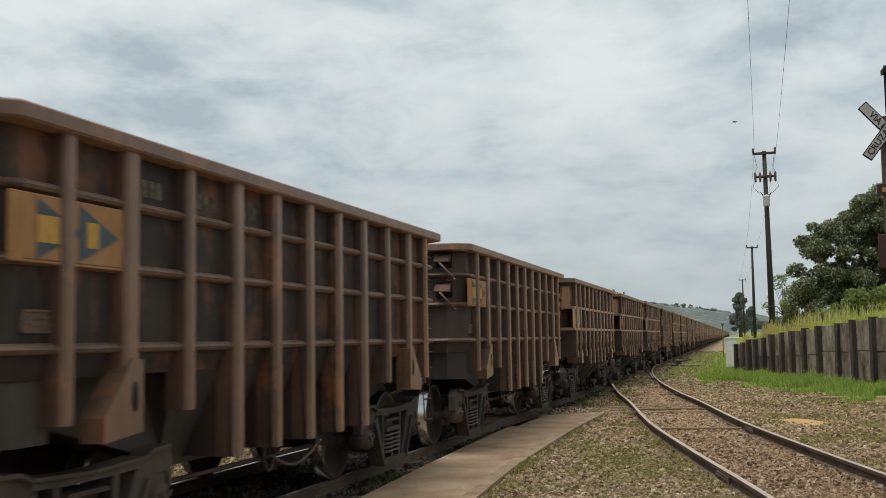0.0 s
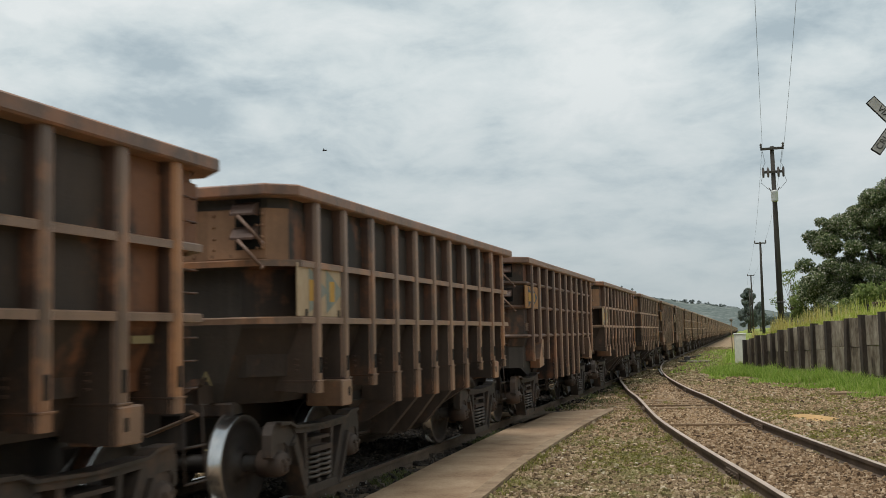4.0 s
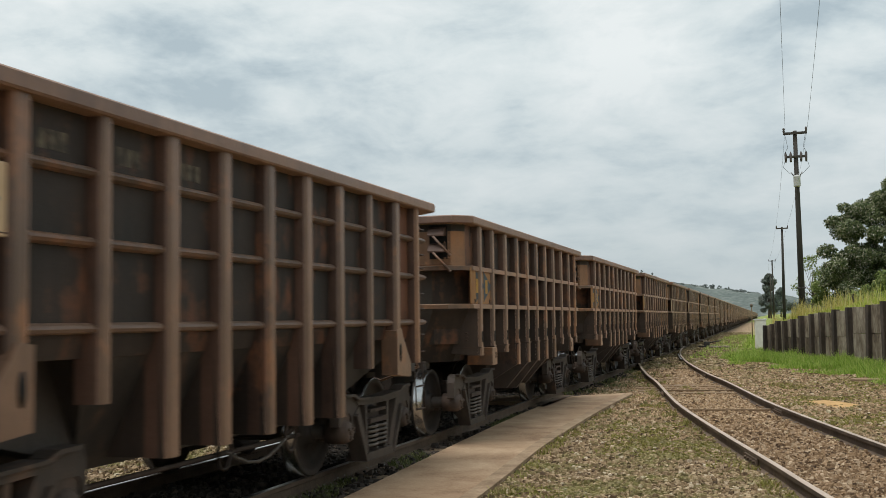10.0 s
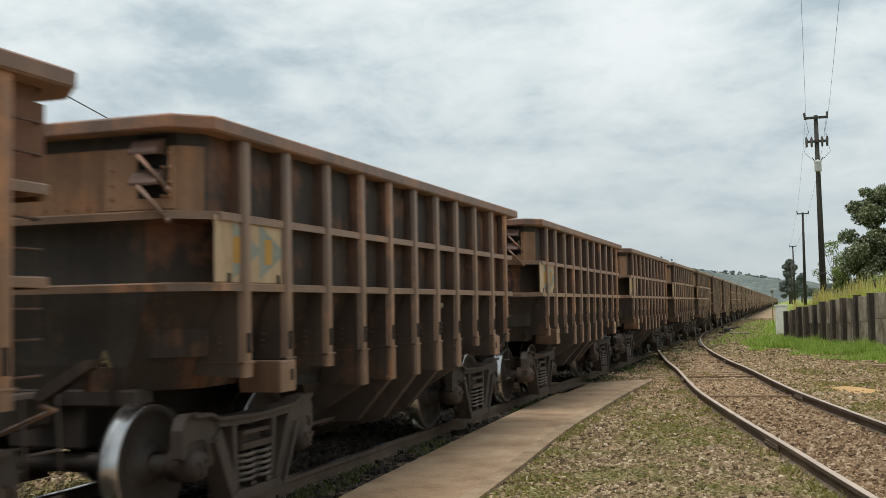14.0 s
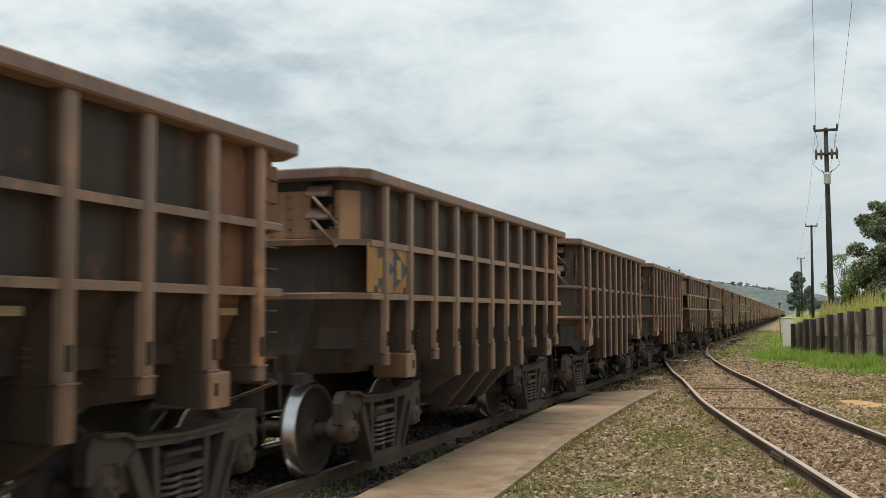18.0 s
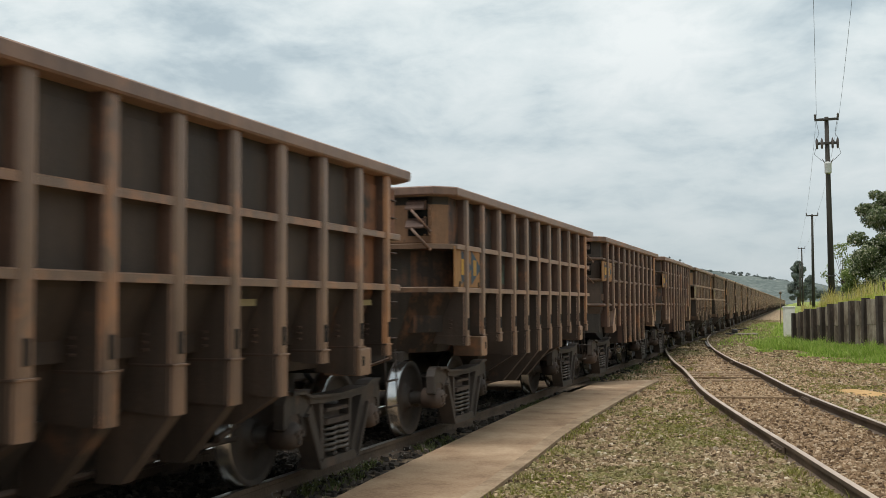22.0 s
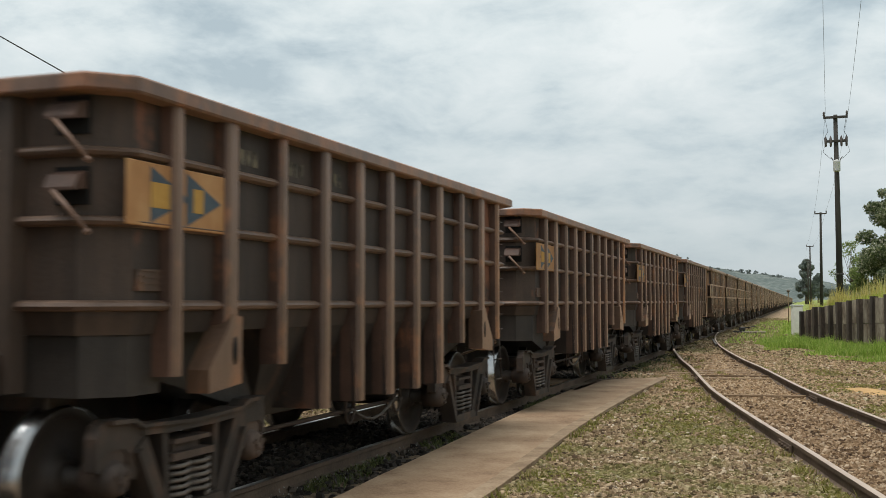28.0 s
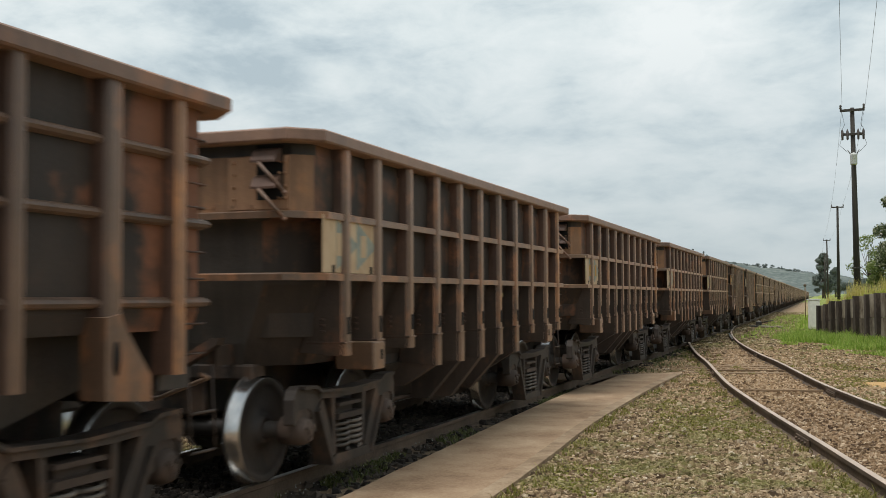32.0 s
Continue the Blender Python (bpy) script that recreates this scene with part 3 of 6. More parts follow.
main_track = thing("main_track", "straight broad-gauge main line with rusty rails under the train", "railway track", kind="structure")
siding = thing("siding_track", "rusty siding curving towards the main line, sunk in ballast", "railway track", kind="structure")
for s in (-GAUGE, GAUGE):
    rail("rail", MAIN_LINE, s, main_track)
    rail("rail", SIDE_LINE, s, siding, False)
# check rail of the crossing and the raised guard beside the switch
rail("check_rail", [p for p in SIDE_LINE if 40 < p.y < 47], GAUGE - 0.09, siding)


def sleepers():
    rng = random.Random(5)
    bm = bmesh.new()
    box(bm, -1.35, 1.35, -0.11, 0.11, -0.12, 0.0, 0.012)
    me = mesh_of("sleeper", bm, M_SLEEPER)
    undertrain_sleeper = me.copy()
    undertrain_sleeper.materials[0] = M_SHADESLEEPER
    y = -2.0
    while y < 62:
        part("sleeper", undertrain_sleeper, None, main_track, at=pose(main_x(y), y, 0.012, 0, 0, rng.uniform(-1, 1)))
        y += 0.62
    acc = 0.0
    for a, b in zip(SIDE_LINE, SIDE_LINE[1:]):
        acc += (b - a).length
        if acc > 0.66 and 6 < b.y < 56:
            acc = 0.0
            d = (b - a).normalized()
            part("sleeper", me, None, siding, at=pose(b.x, b.y, (0.018 if b.y > 24 else -0.014) + 0.022 * rng.random(), 0, 0, math.degrees(math.atan2(-d.x, d.y)) + rng.uniform(-2, 2)))
    # gauge tie rods across the siding
    for y0 in (20.25, 25.4):
        i = min(range(len(SIDE_LINE)), key=lambda k: abs(SIDE_LINE[k].y - y0))
        p = SIDE_LINE[i] + (SIDE_LINE[i + 1] - SIDE_LINE[i]) * ((y0 - SIDE_LINE[i].y) / (SIDE_LINE[i + 1].y - SIDE_LINE[i].y))
        bm = bmesh.new()
        box(bm, -0.9, 0.9, -0.03, 0.03, 0.02, 0.06, 0.008)
        part("tie_bar", bm, M_SLEEPER, siding, "rusty steel tie bar", at=pose(p.x, p.y, 0, 0, 0, 8))
    # fishplates at the rail joints
    for y0, s in ((19.4, 1), (31.5, 1), (13.4, -1), (24.0, -1)):
        i = min(range(len(SIDE_LINE) - 1), key=lambda k: abs(SIDE_LINE[k].y - y0))
        d = (SIDE_LINE[i + 1] - SIDE_LINE[i]).normalized()
        c = SIDE_LINE[i] + Vector((d.y, -d.x)) * s * GAUGE
        bm = bmesh.new()
        for sx in (-0.032, 0.032):
            box(bm, sx - 0.014, sx + 0.014, -0.34, 0.34, 0.03, 0.118, 0.006)
            for k in (-0.24, -0.08, 0.08, 0.24):
                rod(bm, (sx * 0.8, k, 0.075), (sx * 2.2, k, 0.075), 0.018, n=6)
        part("fishplate", bm, M_RAIL, siding, at=pose(c.x, c.y, 0, 0, 0, math.degrees(math.atan2(-d.x, d.y))))


# ---- concrete footpath beside the main line ----
def footpath():
    right = spline([(-2.6, -40.0), (-2.6, -4.0), (-2.66, 4.0), (-2.74, 8.7), (-2.80, 10.2), (-2.87, 11.5), (-3.03, 14.2), (-3.12, 18.0), (-3.14, 21.0), (-3.10, 24.0)], 10)
    left = spline([(-3.75, -40.0), (-3.75, -4.0), (-3.85, 4.0), (-3.97, 8.3), (-4.05, 9.7), (-4.14, 11.7), (-4.28, 14.6), (-4.40, 18.0), (-4.44, 20.0), (-4.42, 21.8), (-4.22, 23.2), (-3.16, 24.3)], 10)
    bm = bmesh.new()
    pts = [(p.x, p.y) for p in right] + [(p.x, p.y) for p in reversed(left)]
    rng = random.Random(8)
    pts = [(x + rng.uniform(-0.003, 0.003), y) for x, y in pts]
    prism(bm, pts, "z", -0.1, 0.055)
    bmesh.ops.triangulate(bm, faces=[f for f in bm.faces if len(f.verts) > 4])
    me = mesh_of("pavement", bm, M_CONCRETE)
    me.materials.append(M_PATHEDGE)
    # side faces take the dark concrete as the lip's shadow
    for q in me.polygons:
        q.material_index = 0 if abs(q.normal.z) > 0.5 else 1
    tagged(new("pavement", me), "dusty worn concrete footpath along the rails", "footpath", kind="structure")
    # cast edge of a paler mix along the yard side
    bm = bmesh.new()
    inner = [bm.verts.new((q.x - 0.17, q.y, 0.0595)) for q in right]
    outer = [bm.verts.new((q.x + 0.003, q.y, 0.0595)) for q in right]
    foots = [bm.verts.new((q.x + 0.003, q.y, 0.02)) for q in right]
    backs = [bm.verts.new((q.x - 0.17, q.y, 0.05)) for q in right]
    for rows in ((inner, outer), (outer, foots), (backs, inner)):
        for u0, u1, v1, v0 in zip(rows[0], rows[0][1:], rows[1][1:], rows[1]):
            bm.faces.new((u0, u1, v1, v0))
    tagged(new("kerb_edge", mesh_of("kerb_edge", bm, M_PATHRIM)), "paler cast edge along the concrete footpath", "kerb", kind="structure")
    bm = bmesh.new()
    box(bm, -6.2, -4.78, 20.6, 22.2, 0.0, 0.13, 0.02)
    tagged(new("crossing_pavement", mesh_of("crossing_pavement", bm, M_CONCRETE)), "small concrete crossing panel between the main line rails", "crossing", kind="structure")
    bm = bmesh.new()
    box(bm, -4.70, -4.30, 20.3, 23.4, -0.02, 0.055, 0.02)
    tagged(new("apron_pavement", mesh_of("apron_pavement", bm, M_PATHEDGE)), "dark dirty concrete strip between footpath and rail", "crossing", kind="structure")


footpath()


# ---- retaining wall ----
def retaining_wall():
    d = (WALL_B - WALL_A)
    length = d.length
    d = d.normalized()
    rz = math.degrees(math.atan2(d.y, d.x))
    wall = thing("retaining_wall", "retaining wall of grey concrete slabs between rusty steel posts", "wall", pose(WALL_A.x, WALL_A.y, 0, 0, 0, rz), kind="structure")
    us = [0.1, 0.85, 1.55, 2.25, 3.02, 3.82, 4.72, 5.62, 6.6, 7.8, 9.1, 10.24, 11.44, 12.7, 13.9, 15.1, 16.3, 17.5, length]
    rng = random.Random(4)
    for u in us:
        y = WALL_A.y + d.y * u
        zt = wall_top(y) + rng.uniform(-0.03, 0.05)
        bm = bmesh.new()
        w = 0.088
        prism(bm, [(-w, -0.16), (w, -0.16), (w, -0.13), (0.03, -0.11), (0.03, 0.03), (w, 0.045), (w, 0.06), (-w, 0.06), (-w, 0.045), (-0.03, 0.03), (-0.03, -0.11), (-w, -0.13)], "z", -0.3, zt)
        part("post", bm, M_POST, wall, at=pose(u, -0.06, 0, rng.uniform(-1.2, 1.6), rng.uniform(-1.8, 1.8), 0))
    for a, b in zip(us, us[1:]):
        y = WALL_A.y + d.y * (a + b) / 2
        zt = wall_top(y) + rng.uniform(-0.04, 0.03)
        split = (0.30 + 0.04 * rng.random(), 0.56 * zt + rng.uniform(-0.03, 0.03), zt)
        z0 = -0.25
        for z1 in split:
            bm = bmesh.new()
            box(bm, a + 0.02, b - 0.02, -0.055, 0.02, z0 + 0.006, z1 - 0.006, 0.008)
            part("slab", bm, M_SLAB, wall, at=pose(0, rng.uniform(-0.012, 0.012), 0))
            z0 = z1
    return wall


# ---- telegraph poles and wires ----
def pole_mesh(h):
    bm = bmesh.new()
    lathe(bm, [(0, 0.0), (0, 0.135), (0.6 * h, 0.10), (h, 0.08), (h, 0.0)], "z", n=12)
    return mesh_of("mast", bm, M_WOOD)


def telegraph_pole(x, y, z0, ztop, big=True, lean=0.0):
    h = ztop - z0
    p = thing("telegraph_pole", "weathered dark pole carrying cross-arms and wires" if big else "distant dark telegraph pole beside the line", "pole", pose(x, y, z0 - 0.25, 0, lean, 0), "telegraph poles along the line")
    h += 0.25
    part("mast", pole_mesh(h), None, p)
    bm = bmesh.new()
    box(bm, -0.46, 0.46, -0.15, -0.07, h - 0.16, h - 0.06, 0.012)
    arm = part("cross_arm", bm, M_WOOD, p)
    for s in (-0.43, 0.43):
        bm = bmesh.new()
        lathe(bm, [(h - 0.06, 0.03), (h - 0.02, 0.055), (h + 0.03, 0.03), (h + 0.06, 0.055), (h + 0.11, 0.035), (h + 0.14, 0.0)], "z", (s, -0.11, 0), 10)
        part("insulator", bm, M_PORCELAIN, arm)
    if not big:
        return p
    bm = bmesh.new()
    box(bm, -0.42, 0.42, -0.16, -0.08, h - 1.12, h - 1.02, 0.012)
    arm = part("lower_cross_arm", bm, M_WOOD, p)
    for s in (-0.39, -0.20, 0.20, 0.39):
        bm = bmesh.new()
        lathe(bm, [(h - 1.30, 0.0), (h - 1.28, 0.04), (h - 1.10, 0.05), (h - 0.98, 0.055), (h - 0.9, 0.03), (h - 0.84, 0.0)], "z", (s, -0.13, 0), 10)
        part("cut_out_fuse", bm, M_PORCELAIN, arm)
    bm = bmesh.new()
    lathe(bm, [(h - 2.30, 0.0), (h - 2.30, 0.125), (h - 2.26, 0.135), (h - 1.94, 0.135), (h - 1.90, 0.15), (h - 1.86, 0.12), (h - 1.82, 0.0)], "z", (0.0, -0.26, 0), 16)
    can = part("transformer", bm, M_LIGHTGREY, p, "small light grey transformer")
    for s in (-0.12, 0.12):
        bm = bmesh.new()
        rod(bm, (s, -0.26, h - 1.87), (s * 1.8, -0.28, h - 1.72), 0.025, 0.015, 7)
        part("bushing", bm, M_PORCELAIN, can)
    for s in (-1, 1):
        bm = bmesh.new()
        tube(bm, [(s * 0.43, -0.11, h + 0.05), (s * 0.36, -0.16, h - 0.35), (s * 0.30, -0.2, h - 0.7), (s * 0.44, -0.15, h - 0.95)], 0.008, 5)
        part("jumper_wire", bm, M_CABLE, p)
        bm = bmesh.new()
        tube(bm, [(s * 0.44, -0.15, h - 1.28), (s * 0.50, -0.2, h - 1.5), (s * 0.22, -0.28, h - 1.8)], 0.008, 5)
        part("jumper_wire", bm, M_CABLE, p)
    bm = bmesh.new()
    box(bm, -0.17, 0.17, -0.12, 0.12, 0.5 + 1.1, 0.5 + 1.16, 0.01)
    part("pole_band", bm, M_METAL, p)
    return p


POLES = [(0.30, -8.0, 0.0, 9.3), (1.03, 45.0, 1.45, 9.2), (0.66, 90.0, 1.6, 8.85), (-0.22, 150.0, 1.5, 9.15), (-0.75, 200.0, 1.4, 9.1)]


def cable(name, p, q, sag, r, label, seg=16):
    p, q = Vector(p), Vector(q)
    pts = [p.lerp(q, i / seg) + Vector((0, 0, -4 * sag * (i / seg) * (1 - i / seg))) for i in range(seg + 1)]
    bm = bmesh.new()
    tube(bm, pts, r, 5)
    return thing(name, label, "cable", mesh=mesh_of(name, bm, M_CABLE))


def pole_line():
    for i, (x, y, z0, zt) in enumerate(POLES):
        if i:
            telegraph_pole(x, y, z0, zt, i == 1, (-0.4, 0.3, -0.3, 0.2)[i - 1])
    for a, b in zip(POLES, POLES[1:]):
        for s in (-0.43, 0.43):
            cable("overhead_wire", (a[0] + s, a[1] - 0.11, a[3] + 0.1), (b[0] + s, b[1] - 0.11, b[3] + 0.1), 0.45, 0.005, "thin dark overhead wire between the telegraph poles")
    telegraph_pole(*POLES[0], False, 0)


# ---- crossing sign ----
def text_mesh(body, size, mat, name="lettering"):
    cu = bpy.data.curves.new(name, "FONT")
    cu.body, cu.size, cu.align_x, cu.align_y, cu.extrude = body, size, "CENTER", "CENTER", 0.002
    tmp = bpy.data.objects.new("tmp", cu)
    scene.collection.objects.link(tmp)
    me = bpy.data.meshes.new_from_object(tmp.evaluated_get(bpy.context.evaluated_depsgraph_get()))
    bpy.data.objects.remove(tmp)
    bpy.data.curves.remove(cu)
    me.materials.clear()
    me.materials.append(mat)
    return me


def crossing_sign(x, y):
    s = thing("level_crossing_sign", "railway crossing sign with crossed white blades on a post", "sign", pose(x, y, 0, 0, 0, 4))
    bm = bmesh.new()
    prism(bm, [(-0.075, -0.06), (0.075, -0.06), (0.075, 0.06), (-0.075, 0.06)], "z", 0, 4.98)
    part("post", bm, M_POST, s)
    # crossed blades
    for ang, word, off in ((-49, "VIA FERREA", -0.115), (53, "CRUZAMENTO", -0.155)):
        at = pose(0.0, off, 4.76, 0, -ang, 0)
        bm = bmesh.new()
        box(bm, -0.52, 0.52, -0.016, 0.016, -0.082, 0.082, 0.004)
        blade = part("blade", bm, M_BLACK, s, "white blade greyed as backlit, with black border and lettering", at)
        bm = bmesh.new()
        box(bm, -0.505, 0.505, -0.003, 0.0, -0.068, 0.068)
        part("face", bm, M_GREYWHITE, blade, at=(0, -0.017, 0))
        part("lettering", text_mesh(word, 0.135, M_BLACK), None, blade, at=pose(0, -0.023, 0, 90, 0, 0))
    bm = bmesh.new()
    box(bm, -0.18, 0.55, -0.10, -0.06, 3.78, 3.95, 0.006)
    lp = part("number_plate", bm, M_SIGNBROWN, s, "small dark red-brown plate")
    bm = bmesh.new()
    for k in range(3):
        box(bm, -0.11 + 0.19 * k, 0.03 + 0.19 * k, -0.104, -0.101, 3.83, 3.90)
    part("marking", bm, M_SIGNTEXT, lp)
    bm = bmesh.new()
    box(bm, -0.20, 0.62, -0.10, -0.06, 2.70, 3.20, 0.006)
    wp = part("warning_plate", bm, M_SIGNBROWN, s, "dark red-brown plate with faded lettering")
    for word, z, size in (("PARE", 3.09, 0.19), ("OLHE", 2.94, 0.15), ("ESCUTE", 2.79, 0.14)):
        part("lettering", text_mesh(word, size, M_SIGNTEXT), None, wp, at=pose(0.21, -0.105, z, 90, 0, 0))
    # lamp hood at the top edge
    bm = bmesh.new()
    rod(bm, (0.03, -0.05, 4.95), (0.03, -0.05, 5.75), 0.03, n=8)
    prism(bm, [(-0.02, 5.62), (0.35, 5.72), (0.35, 5.76), (-0.02, 5.70)], "y", -0.16, 0.06)
    part("lamp_hood", bm, M_BLACK, s, "black lamp hood")


# ---- relay cabinet, debris ----
def yard_things():
    c = thing("relay_cabinet", "dirty white metal trackside cabinet standing in grass", "cabinet", pose(-0.72, 55.0, 0, 0, 0, 3))
    bm = bmesh.new()
    box(bm, -0.30, 0.24, -0.3, 0.3, 0.12, 1.52, 0.02)
    part("body", bm, M_WHITE, c)
    bm = bmesh.new()
    box(bm, -0.34, 0.28, -0.34, 0.34, 1.52, 1.58, 0.015)
    part("roof", bm, M_LIGHTGREY, c)
    bm = bmesh.new()
    box(bm, -0.28, 0.22, -0.28, 0.28, -0.05, 0.12, 0.01)
    part("plinth", bm, M_SLAB, c)
    bm = bmesh.new()
    box(bm, -0.25, 0.19, -0.325, -0.30, 0.2, 1.46, 0.008)
    door = part("door", bm, M_WHITE, c)
    bm = bmesh.new()
    rod(bm, (0.12, -0.33, 0.8), (0.12, -0.33, 0.95), 0.015, n=6)
    part("handle", bm, M_METAL, door)
    # slender mast with a round target near the line
    m = thing("signal_mast", "slender mast with a small round head beside the line", "signal", (-1.72, 83.0, 0))
    bm = bmesh.new()
    rod(bm, (0, 0, 0), (0, 0, 2.6), 0.035, n=8)
    part("mast", bm, M_SLEEPER, m)
    bm = bmesh.new()
    lathe(bm, [(-0.06, 0.0), (-0.06, 0.10), (0.04, 0.12), (0.04, 0.0)], "y", (0, -0.06, 2.5), 14)
    part("head", bm, M_BARK, m)
    # concrete cover and heap of stuff by the switch
    bm = bmesh.new()
    box(bm, -0.62, 0.62, -0.35, 0.35, -0.02, 0.16, 0.03)
    thing("trough_cover", "weathered greenish concrete trough cover lying in grass", "slab", pose(-2.95, 58.5, 0, 0, 0, 4), mesh=mesh_of("trough_cover", bm, M_SLAB))
    lever = thing("switch_stand", "dark iron hand switch stand with lever beside the points", "switch", (-3.65, 60.0, 0))
    bm = bmesh.new()
    box(bm, -0.5, 0.5, -0.12, 0.12, -0.02, 0.14, 0.02)
    part("base", bm, M_METAL, lever)
    bm = bmesh.new()
    box(bm, -0.16, 0.16, -0.1, 0.1, 0.14, 0.36, 0.03)
    part("gear_box", bm, M_METAL, lever)
    bm = bmesh.new()
    rod(bm, (0.1, 0, 0.3), (0.75, -0.1, 0.42), 0.03, 0.02, 8)
    part("lever", bm, M_METAL, lever)
    bm = bmesh.new()
    box(bm, -0.55, 0.55, -0.14, 0.14, -0.02, 0.09, 0.02)
    thing("old_sleeper", "short broken sleeper lying at the foot of the grass", "sleeper", pose(2.35, 29.6, 0, 0, 0, -8), mesh=mesh_of("old_sleeper", bm, M_SLEEPER))
    bm = bmesh.new()
    box(bm, -0.75, 0.75, -0.1, 0.1, -0.02, 0.09, 0.02)
    thing("old_sleeper", "broken sleeper half sunk beside the grass", "sleeper", pose(-1.9, 56.0, 0, 0, 0, 14), mesh=mesh_of("old_sleeper", bm, M_SLEEPER))
    bm = bmesh.new()
    rr = random.Random(3)
    ring = [(0.42 * (0.8 + 0.4 * rr.random()) * math.cos(a * math.pi / 8), 0.95 * (0.8 + 0.4 * rr.random()) * math.sin(a * math.pi / 8)) for a in range(16)]
    top = bm.verts.new((0, 0, 0.05))
    mid = [bm.verts.new((x * 0.6, y * 0.6, 0.035)) for x, y in ring]
    low = [bm.verts.new((x, y, 0.001)) for x, y in ring]
    for i in range(16):
        bm.faces.new((mid[i], mid[(i + 1) % 16], top))
        bm.faces.new((low[i], low[(i + 1) % 16], mid[(i + 1) % 16], mid[i]))
    thing("sand_patch", "flat spread heap of orange sand beside the siding", "sand", pose(1.0, 22.3, 0, 0, 0, 20), mesh=mesh_of("sand_patch", bm, M_SAND))
    # dark steel box and stakes behind the wall
    bm = bmesh.new()
    box(bm, -1.22, 1.6, -0.3, 0.3, -0.25, 0.52, 0.02)
    thing("steel_trough", "rusty brown steel trough on the bank behind the wall", "trough", pose(5.2, 40.0, 2.1, 0, 0, 4), mesh=mesh_of("steel_trough", bm, M_SIGNBROWN))
    for x, y, zt in ((2.68, 41.0, 2.49), (3.64, 38.0, 2.51)):
        bm = bmesh.new()
        box(bm, -0.04, 0.04, -0.04, 0.04, 1.2, zt, 0.008)
        thing("stake", "dark stake standing above the retaining wall", "stake", (x, y, 0), mesh=mesh_of("stake", bm, M_POST))


# ---- plants ----
def leaves(name, centres, count, size, mat, parent, rng, flat=0.75):
    """Many small folded leaves scattered through clumps (x, y, z, radius)."""
    weights = np.array([c[3] ** 2 for c in centres])
    pick = rng.choice(len(centres), count, p=weights / weights.sum())
    c = np.array(centres)[pick]
    v = rng.normal(size=(count, 3))
    v /= np.linalg.norm(v, axis=1)[:, None]
    rad = c[:, 3] * (0.55 + 0.5 * rng.random(count))
    pos = c[:, :3] + v * rad[:, None] * np.array([1, 1, flat])
    a = rng.normal(size=(count, 3)) + v * 0.7
    a[:, 2] -= 0.25
    a /= np.linalg.norm(a, axis=1)[:, None]
    b = np.cross(a, v + 0.4 * rng.normal(size=(count, 3)))
    b /= np.linalg.norm(b, axis=1)[:, None] + 1e-9
    n = np.cross(a, b)
    s = size * (0.6 + 0.8 * rng.random(count))[:, None]
    quad = np.stack([pos - a * s * 0.5, pos + b * s * 0.28 + n * s * 0.07, pos + a * s * 0.5, pos - b * s * 0.28 + n * s * 0.07], 1).reshape(-1, 3)
    faces = np.arange(count * 4).reshape(-1, 4)
    tri = np.concatenate([faces[:, [0, 1, 2]], faces[:, [0, 2, 3]]])
    me = bpy.data.meshes.new(name)
    me.from_pydata(quad.tolist(), [], tri.tolist())
    me.materials.append(mat)
    return part(name, me, None, parent)


def tree(label, x, y, z, trunk_h, trunk_r, clumps, count, size, mat, seed, category="tree", name="tree"):
    rng = np.random.default_rng(seed)
    t = thing(name, label, category, (x, y, z))
    bm = bmesh.new()
    rod(bm, (0, 0, -0.3), (0.05, 0, trunk_h), trunk_r, trunk_r * 0.7, 9)
    for cx, cy, cz, r in clumps[::max(1, len(clumps) // 24)]:
        mid = Vector((cx * 0.4, cy * 0.4, trunk_h + (cz - trunk_h) * 0.45))
        rod(bm, (0.03, 0, trunk_h - 0.2), mid, trunk_r * 0.5, trunk_r * 0.3, 6)
        rod(bm, mid, (cx, cy, cz), trunk_r * 0.3, trunk_r * 0.1, 5)
    part("trunk", bm, M_BARK, t)
    leaves("crown", clumps, count, size, mat, t, rng)
    return t


def crown(rng, n, rx, ry, z0, z1, r0, r1, lean=0.0):
    out = []
    for _ in range(n):
        a, k = rng.uniform(0, 2 * math.pi), math.sqrt(rng.random())
        h = rng.random()
        w = math.sqrt(max(0.05, 1 - (2 * h - 0.75) ** 2 / 1.7))
        out.append((rx * w * k * math.cos(a) + lean * h, ry * w * k * math.sin(a), z0 + (z1 - z0) * h, rng.uniform(r0, r1)))
    return out


